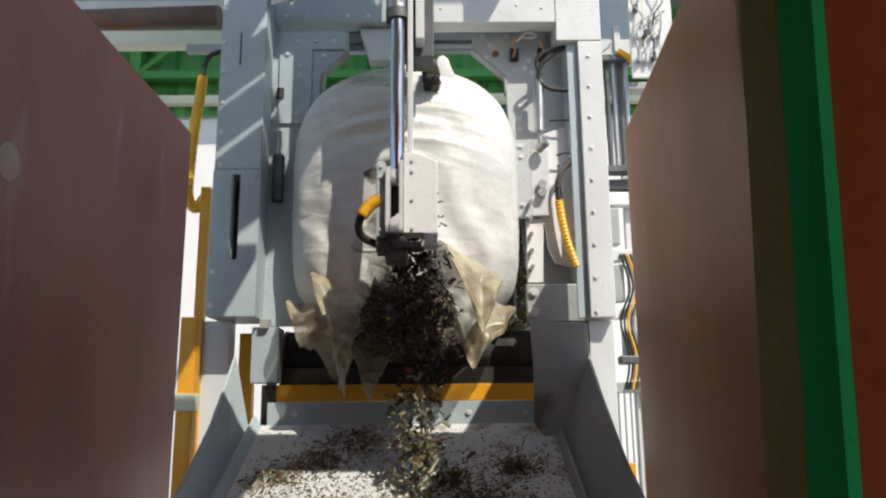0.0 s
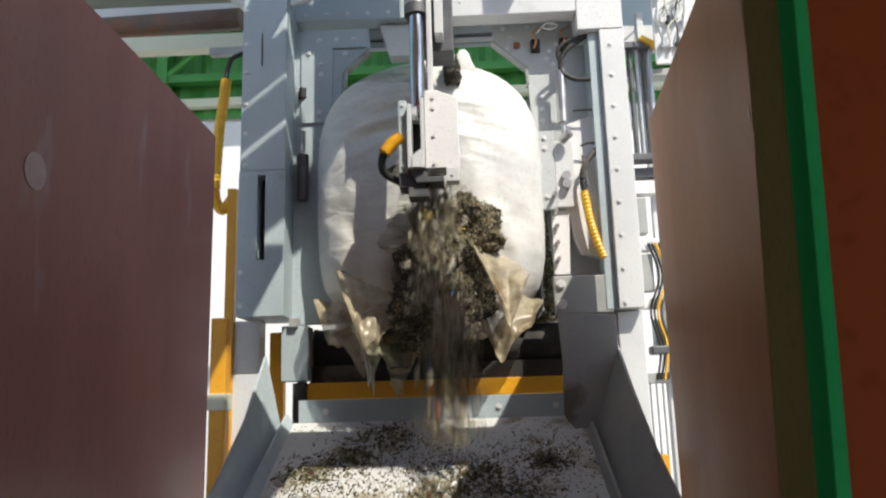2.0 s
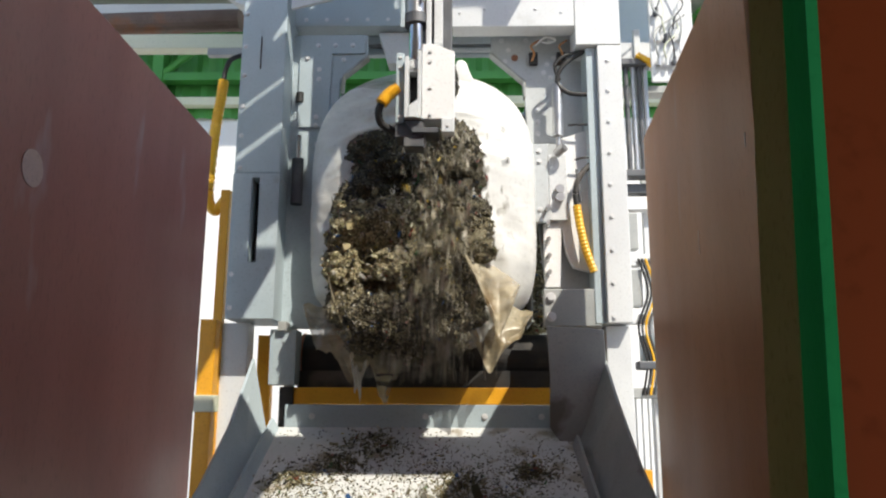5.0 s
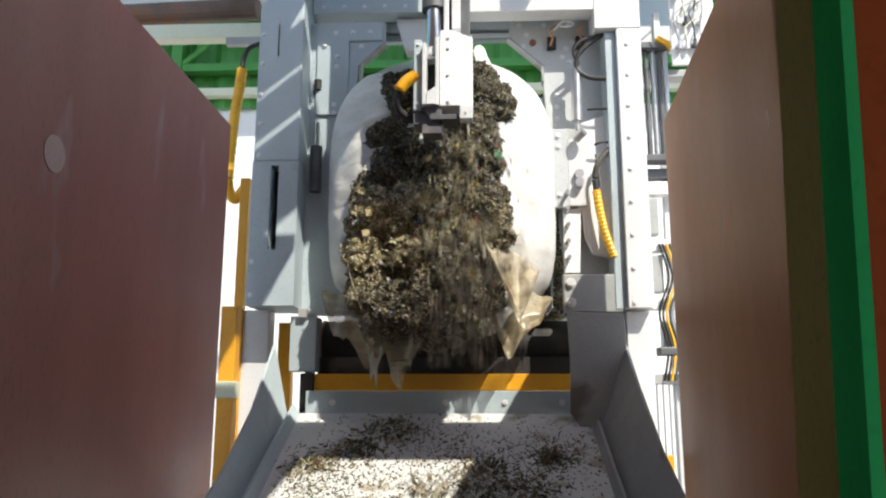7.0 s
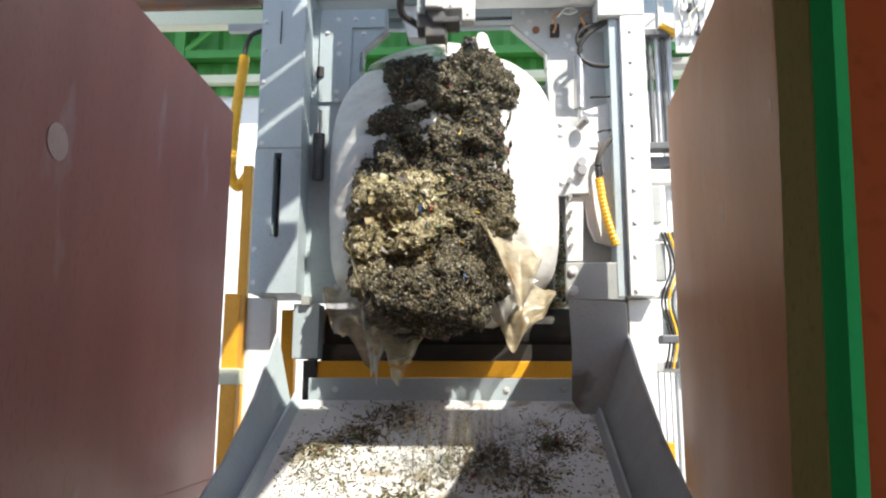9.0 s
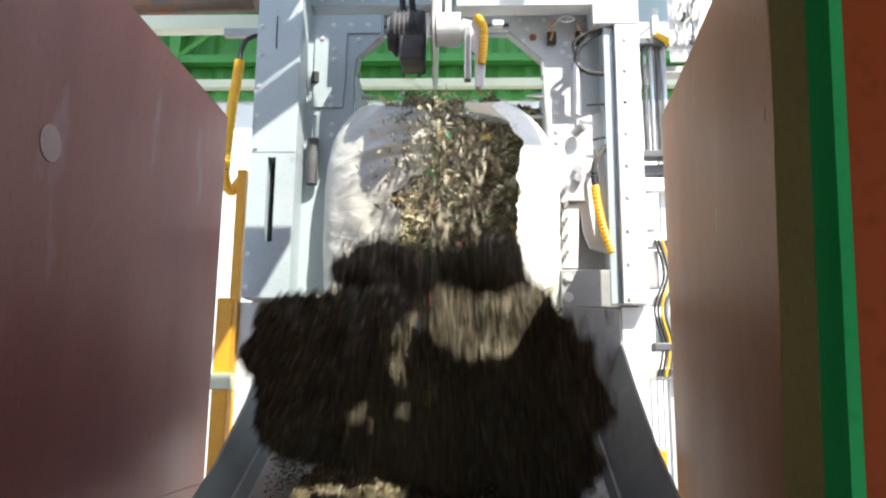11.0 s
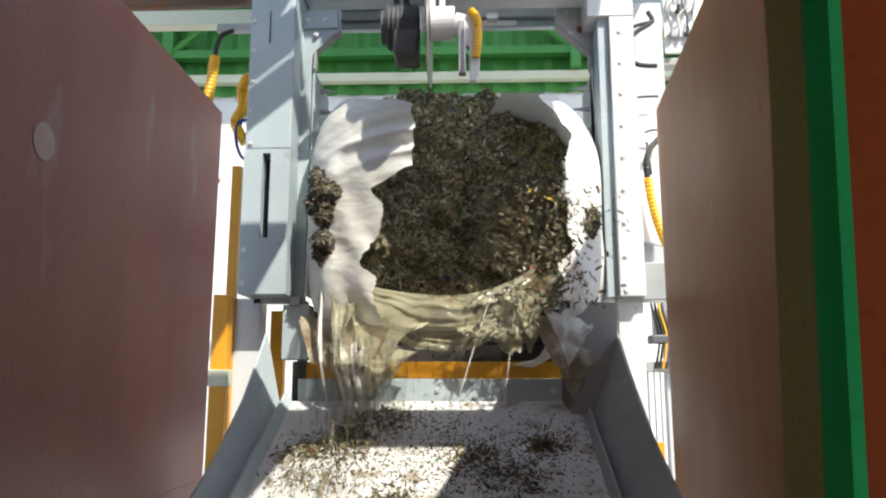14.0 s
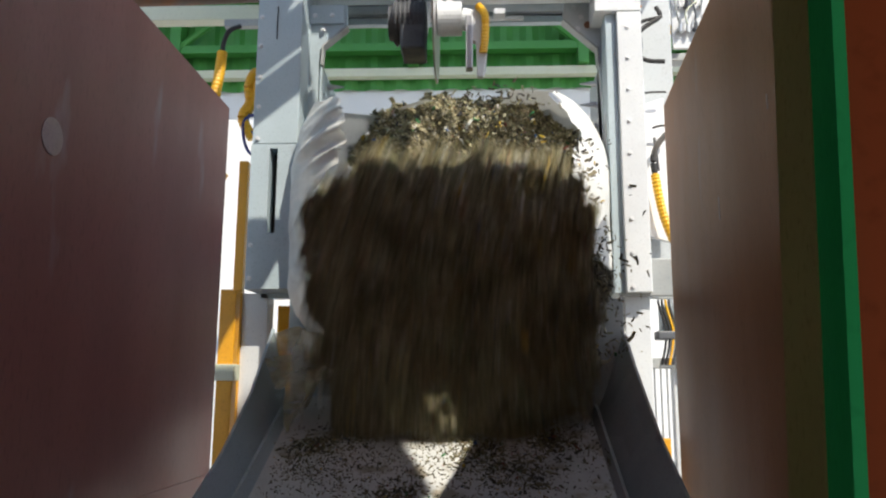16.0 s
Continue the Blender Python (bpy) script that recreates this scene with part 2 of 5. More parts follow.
# booth sheets are unseen additions; the opening behind sets the front panel's light
for name, args in (("wall_booth_west", (-1.95, -1.9, -2.6, 0.42, 0.0, 4.6)), ("wall_booth_east", (1.30, 1.35, -2.6, 0.42, 0.0, 4.6)), ("ceiling_booth", (-1.95, 1.35, -2.6, 0.19, 4.602, 4.66)),
                   ("wall_booth_south", (-1.95, -1.2, -2.65, -2.602, 0.0, 4.6)), ("wall_booth_lintel", (-1.2, 1.0, -2.65, -2.602, 3.0, 4.6)), ("wall_booth_corner", (1.0, 1.35, -2.65, -2.602, 0.0, 4.6))):
    bm = B()
    box(bm, *args)
    tagged(part(name, bm, DGREY), "plain grey steel sheet of the unseen, added viewing booth", "wall", kind="structure")

# ---- hall behind the machine ----
bm = B()
box(bm, -9, 9, 7.2, 7.3, 0.0, 5.02)
hall = tagged(part("wall_hall", bm, WHITE), "white hall wall with green cladding above", "wall", kind="structure")
bm = B()
n = 280
xs = [-9 + 18 * i / n for i in range(n + 1)]
line = []
for i, x in enumerate(xs):
    line.append((x, 7.16 + (0.035 if (i // 2) % 2 else 0.0)))
lo = [bm.verts.new((x, y, 4.88)) for x, y in line]
hi = [bm.verts.new((x, y, 8.6)) for x, y in line]
for i in range(n):
    bm.faces.new((lo[i], lo[i + 1], hi[i + 1], hi[i]))
part("cladding", bm, CLAD, hall, "green corrugated steel cladding")
bm = B()
box(bm, -9, 9, 7.05, 7.15, 4.98, 5.06)
part("purlin", bm, CREAM, hall, "cream horizontal rail")
bm = B()
box(bm, -9, 9, 7.0, 7.12, 5.22, 5.30)
part("purlin", bm, CLAD, hall)
bm = B()
for x in (-2.95, -0.6, 1.05, 3.2):
    box(bm, x - 0.05, x + 0.05, 6.98, 7.13, 5.07, 8.5)
part("stanchion", bm, CLAD, hall)
for xa, xb in ((-2.9, -2.1), (-3.0, -3.8), (1.0, 0.2), (1.1, 1.9), (3.1, 2.4)):
    bm = B()
    rod(bm, (xa, 7.02, 5.3), (xb, 7.02, 5.95), 0.035, seg=8)
    part("brace", bm, CLAD, hall)


# unseen roof strips, added to keep sun off side rails and cladding
for name, args in (("shade_eave", (-9, 9, 6.2, 7.3, 6.0, 6.08)), ("shade_roof_west", (-3.6, -0.5, 3.3, 4.6, 6.0, 6.08)), ("shade_roof_east", (0.55, 2.6, 3.3, 4.6, 6.0, 6.08))):
    bm = B()
    box(bm, *args)
    tagged(part(name, bm, DGREY), "unseen sheet-steel roof strip added to shade the hall front", "roof", kind="structure")


# ---- the machine's portal ----
portal = thing("bale_opener_frame", "grey painted steel portal frame of a bale opener", "machine frame", (0, 4.0, 0))
PO = Vector((0, 4.0, 0))


def shifted(bm, o=PO):
    bmesh.ops.translate(bm, vec=-o, verts=bm.verts[:])
    return bm


bm = B()
box(bm, -1.19, -0.945, 3.90, 4.27, 3.272, 5.3, 0.006)
part("left_column", shifted(bm), GREY, portal, "blue-grey folded column cover")
bm = B()
ring = [[bm.verts.new((x, y, z)) for x, z in pts] for y in (3.897, 4.02) for pts in
        (((-1.192, 2.49), (-0.943, 2.49), (-0.943, 3.268), (-1.192, 3.268)), ((-1.092, 2.785), (-1.048, 2.785), (-1.048, 3.245), (-1.092, 3.245)))]
for i in range(4):
    k = (i + 1) % 4
    bm.faces.new((ring[0][i], ring[0][k], ring[1][k], ring[1][i]))
    bm.faces.new((ring[2][k], ring[2][i], ring[3][i], ring[3][k]))
    bm.faces.new((ring[1][i], ring[1][k], ring[3][k], ring[3][i]))
    bm.faces.new((ring[0][k], ring[0][i], ring[2][i], ring[2][k]))
bmesh.ops.recalc_face_normals(bm, faces=bm.faces[:])
part("lower_cover", shifted(bm), GREY, portal, "grey lower cover with an upright slot")
bm = B()
box(bm, -1.19, -0.945, 4.024, 4.27, 2.49, 3.268, 0.004)
part("column_core", shifted(bm), GREY, portal)
bm = B()
box(bm, -1.09, -1.05, 4.006, 4.018, 2.787, 3.243)
part("slot_lining", shifted(bm), BLACK, portal)
bm = B()
box(bm, -1.082, -1.078, 3.893, 3.8995, 3.87, 4.06)
part("slit", shifted(bm), BLACK, portal)
for x, z in ((-1.166, 3.83), (-1.165, 3.65), (-1.163, 3.48), (-1.16, 3.30), (-1.168, 4.0), (-1.168, 4.2), (-1.172, 2.72), (-1.172, 2.545)):
    bolt(portal, x, 3.897 - PO.y, z, 0.010)
bm = B()
box(bm, -1.27, -1.12, 4.10, 4.22, 0.0, 2.49, 0.004)
part("post", shifted(bm), PALE, portal)
bm = B()
box(bm, -0.99, -0.85, 4.05, 4.2, 2.16, 2.45, 0.004)
part("bearing_box", shifted(bm), GREY, portal, "grey bearing housing of the roller")
bm = B()
box(bm, -0.945, -0.90, 4.02, 4.3, 2.44, 2.49, 0.003)
box(bm, -0.92, -0.88, 4.12, 4.2, 0.0, 2.16, 0.003)
part("bracket", shifted(bm), DGREY, portal)
bm = B()
box(bm, -0.93, -0.86, 4.06, 4.12, 1.93, 2.15, 0.003)
part("bearing_plate", shifted(bm), BLACK, portal)

# right column: bolted flange, inner lip, wider head
bm = B()
box(bm, 0.772, 0.902, 3.90, 4.26, 2.47, 4.0, 0.004)
part("right_column", shifted(bm), PALE, portal, "pale grey bolted column")
bm = B()
box(bm, 0.655, 0.902, 3.896, 4.26, 4.002, 5.3, 0.004)
part("column_head", shifted(bm), PALE, portal)
bm = B()
box(bm, 0.715, 0.770, 3.935, 4.25, 2.47, 4.0, 0.003)
part("inner_lip", shifted(bm), GREY, portal)
for k in range(9):
    bolt(portal, 0.826 - 0.0028 * k * 1.0, 3.899 - PO.y, 3.91 - 0.1765 * k, 0.010)
bm = B()
box(bm, 0.775, 0.905, 3.99, 4.15, 0.0, 2.462, 0.004)
part("column_foot", shifted(bm), PALE, portal)

# head beams
bm = B()
box(bm, -0.09, 0.653, 3.90, 4.02, 4.115, 4.85, 0.004)
part("head_beam", shifted(bm), PALE, portal, "pale grey head beam plate")
bm = B()
box(bm, -0.943, -0.094, 4.10, 4.22, 4.23, 4.85, 0.004)
part("head_beam", shifted(bm), GREY, portal)
bm = B()
box(bm, 0.10, 0.56, 3.890, 3.897, 4.40, 4.47)
part("beam_slot", shifted(bm), DGREY, portal, "recessed slot in the head beam")
for x0, x1, y, z0, z1, m in ((-0.943, 0.77, 4.40, 4.195, 4.60, DGREY), (-0.943, 0.77, 4.33, 4.23, 4.28, PALE), (-0.943, 0.77, 4.34, 4.165, 4.205, GREY), (-1.6, 1.5, 4.52, 4.26, 4.31, DGREY), (-0.30, 0.30, 4.32, 4.175, 4.20, WHITE)):
    bm = B()
    box(bm, x0, x1, y, y + 0.05, z0, z1, 0.004)
    part("guide_rail", shifted(bm), m, portal, "horizontal guide rail of the clamps")
for k in range(7):
    bolt(portal, -0.88 + 0.12 * k, 4.099 - PO.y, 4.27, 0.009)
for k in range(5):
    bolt(portal, 0.02 + 0.14 * k, 3.899 - PO.y, 4.20 + 0.02 * (k % 2), 0.007)
# black strip behind the cross bar, closing the gap below the roller
bm = B()
box(bm, -0.86, 0.78, 4.17, 4.20, 2.06, 2.24)
part("black_strip", shifted(bm), BLACK, portal, "black strip under the roller")
bm = B()
prism(bm, [(-0.46, 4.22), (-0.25, 4.22), (-0.28, 4.02), (-0.40, 4.02)], 4.16, 4.26, 0.004)
part("gusset", shifted(bm), PALE, portal)
bm = B()
prism(bm, [(-0.93, 4.24), (-0.70, 4.30), (-0.60, 4.38), (-0.62, 4.40), (-0.72, 4.34), (-0.93, 4.30)], 3.92, 3.94, 0.002)
part("folded_flap", shifted(bm), PALE, portal)

# braces to the sides, seen above the bunker walls
for x0, x1, z0, z1, y, m in ((-3.6, -1.2, 4.36, 4.46, 4.62, CREAM), (-3.6, -1.2, 4.72, 4.84, 4.9, PALE), (0.9, 1.35, 4.17, 4.32, 4.5, PALE), (0.9, 1.5, 4.02, 4.07, 4.6, DGREY), (0.9, 1.5, 4.36, 4.75, 4.7, GREY)):
    bm = B()
    box(bm, x0, x1, y, y + 0.1, z0, z1, 0.005)
    part("side_rail", shifted(bm), m, portal)
bm = B()
rod(bm, (-3.4, 4.8, 4.60), (-1.45, 4.7, 4.60), 0.075, seg=18)
part("pipe", shifted(bm), RUST, portal, "dark rusty pipe")
bm = B()
prism(bm, [(-1.62, 4.72), (-1.19, 4.80), (-1.19, 4.44), (-1.36, 4.50), (-1.50, 4.62)], 4.3, 4.4, 0.004)
part("gusset", shifted(bm), PALE, portal)

# lower cross members
bm = B()
box(bm, -0.86, 0.78, 4.08, 4.16, 2.06, 2.148, 0.004)
part("cross_bar", shifted(bm), YELLOW, portal, "orange-yellow dirty cross bar")
bm = B()
box(bm, -0.88, 0.78, 3.985, 4.06, 1.93, 2.058, 0.003)
part("sill_plate", shifted(bm), GREY, portal)
for x in (-0.74, -0.16, 0.142, 0.43):
    bolt(portal, x, 3.984 - PO.y, 2.0, 0.012)

# roller with rubber lagging
roller = thing("feed_roller", "black rubber-lagged roller under the bale", "roller", (0, 4.33, 2.305))
bm = B()
rod(bm, (-0.845, 0, 0), (0.77, 0, 0), 0.145, seg=40)
drum = part("drum", bm, mat("roller_rubber", (0.008, 0.008, 0.009), (0.014, 0.013, 0.013), 6.0, 0.7, spots=(0.035, 0.03, 0.025), spot_at=0.62), roller, smooth=False)
bm = B()
rod(bm, (-0.862, 0, 0), (-0.848, 0, 0), 0.15, seg=40)
part("end_ring", bm, mat("red_orange_ring", (0.45, 0.10, 0.03), (0.5, 0.14, 0.04), 6, 0.5), drum, "orange painted end ring")

# yellow posts and hose beside the left column
post = thing("safety_post", "yellow painted steel post beside the machine", "post", (-1.23, 3.8, 0))
bm = B()
box(bm, -0.04, 0.04, -0.04, 0.04, 0.0, 2.47, 0.005)
shaft = part("upright", bm, YELLOW, post)
bm = B()
box(bm, -0.05, 0.05, -0.05, 0.05, 2.02, 2.10, 0.004)
part("collar", bm, CREAM, shaft, "pale band around the post")
post2 = thing("safety_post", "slim yellow steel bar beside the grey column", "post", (-1.285, 4.1, 0))
bm = B()
box(bm, -0.025, 0.025, -0.025, 0.025, 0.0, 3.23, 0.004)
part("upright", bm, YELLOW, post2)
post3 = thing("safety_post", "short yellow post by the roller bearing", "post", (-1.06, 4.3, 0))
bm = B()
box(bm, -0.05, 0.03, -0.03, 0.03, 0.0, 2.44, 0.004)
part("upright", bm, YELLOW, post3)
hose = thing("cable_hose", "yellow corrugated hose hanging beside the column", "hose", (-1.35, 4.12, 3.6))
bm = B()
tube(bm, [(0.0, 0, 0.30), (-0.01, 0, 0.18), (-0.03, 0, 0.0), (-0.045, 0, -0.3), (-0.04, 0, -0.42), (0.0, 0, -0.48), (0.05, 0, -0.42)], 0.028, 10, 0.003, 14)
sleeve = part("conduit", bm, HOSE, hose)
bm = B()
tube(bm, [(0.0, 0, 0.30), (0.005, 0, 0.36), (0.04, -0.02, 0.42), (0.10, 0, 0.46)], 0.014, 8)
part("cable", bm, BLACK, sleeve)

# ---- cylinders and cables beside the right column ----
cyl = thing("cylinder_group", "three upright pneumatic cylinders in dark brackets", "cylinder", (1.09, 4.4, 3.77))
for dx, m in ((-0.05, MOTOR), (-0.01, STEEL), (0.03, MOTOR), (0.065, STEEL)):
    bm = B()
    rod(bm, (dx, 0, -0.34), (dx, 0, 0.33), 0.016, seg=14)
    part("barrel", bm, m, cyl)
for z in (-0.36, 0.35):
    bm = B()
    box(bm, -0.09, 0.10, -0.05, 0.05, z - 0.02, z + 0.02, 0.004)
    part("mount", bm, MOTOR, cyl)
bm = B()
prism(bm, [(0.02, 0.40), (0.12, 0.34), (0.10, 0.31), (0.0, 0.38)], -0.07, -0.03, 0.003)
part("clip", bm, HOSE, cyl, "yellow clip")
rack = thing("cable_rack", "grey support rack with cables and small valves", "rack", (1.08, 4.45, 0))
for z0, z1, x0, x1, m in ((3.20, 3.28, -0.10, 0.12, WHITE), (2.96, 3.18, -0.07, -0.01, DGREY), (2.86, 2.93, -0.10, 0.14, PALE), (2.62, 2.84, -0.07, 0.0, DGREY), (2.52, 2.58, -0.10, 0.16, WHITE), (2.3, 2.46, -0.02, 0.12, GREY), (2.1, 2.16, -0.1, 0.16, DGREY), (3.30, 3.36, -0.1, 0.14, MOTOR)):
    bm = B()
    box(bm, x0, x1, -0.04, 0.04, z0, z1, 0.006)
    part("bracket", bm, m, rack)
for k in range(6):
    bm = B()
    rod(bm, (-0.06 + 0.035 * k, 0.02, 0.0), (-0.06 + 0.035 * k, 0.02, 2.1), 0.006, seg=8)
    part("bar", bm, STEEL, rack)
bm = B()
box(bm, 0.04, 0.08, 0.03, 0.07, 0, 4.4, 0.004)
part("upright", bm, PALE, rack)
for k, c in enumerate((BLACK, BLACK, HOSE, MOTOR, PALE)):
    bm = B()
    o = 0.02 * k
    tube(bm, [(-0.02 + o, -0.05, 2.9), (0.02 + o, -0.07, 2.7), (-0.04 + o, -0.06, 2.5), (0.0 + o, -0.05, 2.3), (-0.03 + o, -0.05, 2.12)], 0.007, 7)
    part("cable", bm, c, rack)
bm = B()
box(bm, -0.05, 0.10, -0.06, 0.04, 2.26, 2.31, 0.01)
part("coupling", bm, MOTOR, rack)
post4 = thing("safety_post", "yellow post foot behind the bolted column", "post", (0.90, 3.9, 0))
bm = B()
box(bm, -0.02, 0.05, -0.03, 0.03, 0.0, 1.75, 0.004)
part("upright", bm, YELLOW, post4)

# fine clutter above the right wall
junc = thing("junction_cluster", "pale cable couplings and clamps on the roof rail", "fittings", (1.26, 4.2, 4.0))
bm = B()
box(bm, -0.10, 0.16, 0.05, 0.07, -0.06, 0.52, 0.004)
part("mounting_plate", bm, PALE, junc)
for k in range(9):
    bm = B()
    random.seed(40 + k)
    x, z = -0.06 + 0.045 * (k % 4), 0.05 + 0.16 * (k // 4) + random.uniform(-0.02, 0.02)
    rod(bm, (x, 0.05, z), (x + random.uniform(-0.01, 0.01), 0.02, z - 0.01), 0.015, seg=12)
    rod(bm, (x, 0.02, z - 0.02), (x, 0.02, z + 0.03), 0.011, seg=12)
    part("coupling", bm, (STEEL, PALE, MOTOR)[k % 3], junc)
    bm = B()
    tube(bm, [(x, 0.02, z + 0.02), (x + random.uniform(-0.03, 0.03), -0.02, z + 0.09), (x + random.uniform(-0.06, 0.08), -0.01, z + 0.19), (x + random.uniform(-0.05, 0.12), 0.02, z + 0.30)], 0.005, 8)
    part("cable", bm, (DGREY, CREAM, MOTOR, PALE)[k % 4], junc)

# ---- chute ----
chute = thing("chute", "grey painted steel discharge chute strewn with shredded waste", "chute", (0, 3.97, 1.945))
SL = 0.46


def on_chute(x, y, up=0.0):
    """A point above the chute floor, in the world."""
    return Vector((x, y, 1.945 - SL * (3.97 - y) + up))


bm = B()
y0 = 1.0
q = [(-0.96, 3.97), (0.60, 3.97), (0.60, y0), (-0.96, y0)]
top = [bm.verts.new(on_chute(x, y)) for x, y in q]
bot = [bm.verts.new(on_chute(x, y, -0.02)) for x, y in q]
bm.faces.new(top), bm.faces.new(bot[::-1])
for i in range(4):
    bm.faces.new((top[i], bot[i], bot[(i + 1) % 4], top[(i + 1) % 4]))
bmesh.ops.recalc_face_normals(bm, faces=bm.faces[:])
CH = Vector((0, 3.97, 1.945))
CHUTE = mat("scuffed_chute_paint", (0.56, 0.58, 0.58), (0.66, 0.67, 0.67), 5.0, 0.5, spots=(0.36, 0.33, 0.27), spot_at=0.55, spot_scale=7.0)
part("floor_sheet", shifted(bm, CH), CHUTE, chute)


def side(name, xb, xt, ups, ys, material, label=""):
    bm = B()
    rows = [[bm.verts.new(on_chute(xb + d, y)), bm.verts.new(on_chute(xt + d, y, u))] for d in (0.0, 0.012 if xt > 0 else -0.012) for y, u in zip(ys, ups)]
    k = len(ys)
    for i in range(k - 1):
        bm.faces.new((rows[i][0], rows[i + 1][0], rows[i + 1][1], rows[i][1]))
        bm.faces.new((rows[k + i][1], rows[k + i + 1][1], rows[k + i + 1][0], rows[k + i][0]))
        bm.faces.new((rows[i][1], rows[i + 1][1], rows[k + i + 1][1], rows[k + i][1]))
    for i in (0, k - 1):
        bm.faces.new((rows[i][0], rows[i][1], rows[k + i][1], rows[k + i][0]))
    bmesh.ops.recalc_face_normals(bm, faces=bm.faces[:])
    return part(name, shifted(bm, CH), material, chute, label)


side("side_sheet", -0.955, -1.035, (0.36, 0.20, 0.13, 0.13, 0.13), (3.93, 3.6, 3.2, 2.4, 1.0), GREY)
side("side_sheet", 0.595, 0.735, (0.40, 0.30, 0.22, 0.20, 0.20), (3.93, 3.6, 3.2, 2.4, 1.0), DGREY)
side("kerb", -0.90, -0.93, (0.05, 0.05, 0.05), (3.96, 3.0, 1.0), GREY)
side("kerb", 0.555, 0.575, (0.05, 0.05, 0.05), (3.8, 3.0, 1.0), DGREY)
bm = B()
prism(bm, [(0.45, 2.445), (0.735, 2.43), (0.74, 2.30), (0.73, 1.80), (0.70, 1.72), (0.66, 1.76), (0.52, 1.86), (0.455, 1.95), (0.462, 2.2)], 3.84, 3.855, 0.003)
part("deflector", shifted(bm, CH), DGREY, chute, "worn dark-grey deflector sheet")
for x in (-0.98, 0.66):
    for y in (1.5, 3.4):
        bm = B()
        box(bm, x - 0.04, x + 0.04, y, y + 0.08, 0.0, on_chute(x, y).z - 0.01)
        part("leg", shifted(bm, CH), DGREY, chute)


# ---- clamps: they draw apart in the last part ----
def clamp_bolts(parent, o, pts, y):
    for x, z in pts:
        bolt(parent, x - o.x, y - o.y, z - o.z, 0.011)


CL = Vector((-0.75, 4.15, 3.2))
clamp_l = thing("bale_clamp", "grey steel clamp plate with a cut-away corner", "clamp", CL, "bale clamps")
bm = B()
prism(bm, [(-0.95, 4.17), (-0.515, 4.17), (-0.515, 4.03), (-0.665, 3.90), (-0.672, 3.80), (-0.672, 2.46), (-0.95, 2.46)], 4.10, 4.135, 0.003)
part("plate", shifted(bm, CL), GREY, clamp_l)
bm = B()
prism(bm, [(-0.905, 4.165), (-0.53, 4.165), (-0.53, 4.05), (-0.72, 4.05), (-0.73, 3.60), (-0.905, 3.60)], 4.085, 4.098, 0.002)
part("doubler", shifted(bm, CL), GREY, clamp_l)
bm = B()
prism(bm, [(-0.515, 4.04), (-0.655, 3.915), (-0.66, 3.80), (-0.650, 3.80), (-0.645, 3.91), (-0.505, 4.03)], 4.08, 4.15, 0.002)
part("edge_flange", shifted(bm, CL), DGREY, clamp_l)
bm = B()
box(bm, -0.665, -0.655, 4.10, 4.55, 2.5, 3.80, 0.002)
part("side_plate", shifted(bm, CL), GREY, clamp_l, "side plate carrying row of spikes")
for k in range(4):
    bm = B()
    rod(bm, (-0.655, 4.3, 3.75 - 0.13 * k), (-0.56, 4.3, 3.75 - 0.13 * k), 0.02, 0.004, 10)
    part("spike", shifted(bm, CL), STEEL, clamp_l)
clamp_bolts(clamp_l, CL, [(-0.65, 4.01), (-0.60, 4.10), (-0.70, 4.10), (-0.80, 4.10), (-0.86, 4.02), (-0.79, 3.95), (-0.79, 3.89), (-0.80, 3.66), (-0.80, 3.61)], 4.084)
clamp_bolts(clamp_l, CL, [(-0.79, 3.50), (-0.79, 3.44), (-0.78, 3.0), (-0.78, 2.8), (-0.77, 2.55)], 4.099)
for pts, r, mt, lb in (([(-1.02, 4.32, 3.86), (-1.10, 4.30, 3.84), (-1.13, 4.30, 3.76), (-1.12, 4.30, 3.66), (-1.16, 4.30, 3.56), (-1.10, 4.32, 3.44)], 0.030, HOSE, "yellow ribbed hose loop"),
                       ([(-1.0, 4.32, 3.78), (-1.07, 4.30, 3.78), (-1.09, 4.30, 3.68), (-1.14, 4.30, 3.60)], 0.028, HOSE, "yellow ribbed hose loop"),
                       ([(-0.98, 4.34, 3.68), (-1.10, 4.30, 3.62), (-1.13, 4.30, 3.52), (-1.05, 4.30, 3.42), (-0.98, 4.34, 3.40)], 0.009, BLUE, "blue cable loop"),
                       ([(-0.98, 4.34, 3.60), (-1.14, 4.28, 3.55), (-1.12, 4.30, 3.36), (-0.98, 4.34, 3.30)], 0.009, BLUE, "blue cable loop")):
    bm = B()
    tube(bm, pts, r, 10, 0.004 if mt is HOSE else 0.0, 12)
    part("hose", shifted(bm, CL), mt, clamp_l, lb)
gas = thing("damper", "dark gas damper beside the clamp", "damper", (-0.885, 4.06, 3.3))
bm = B()
rod(bm, (0, 0, -0.16), (0, 0, 0.10), 0.032, seg=18)
damper_barrel = part("barrel", bm, MOTOR, gas)
bm = B()
rod(bm, (0, 0, 0.10), (0, 0, 0.24), 0.014, seg=12)
part("rod", bm, CHROME, damper_barrel)
knob = thing("knob", "black rubber knob on the frame", "knob", (-0.895, 4.07, 3.78))
bm = B()
rod(bm, (0, 0.02, -0.03), (0, 0.02, 0.03), 0.022, seg=14)
part("grip", bm, BLACK, knob)

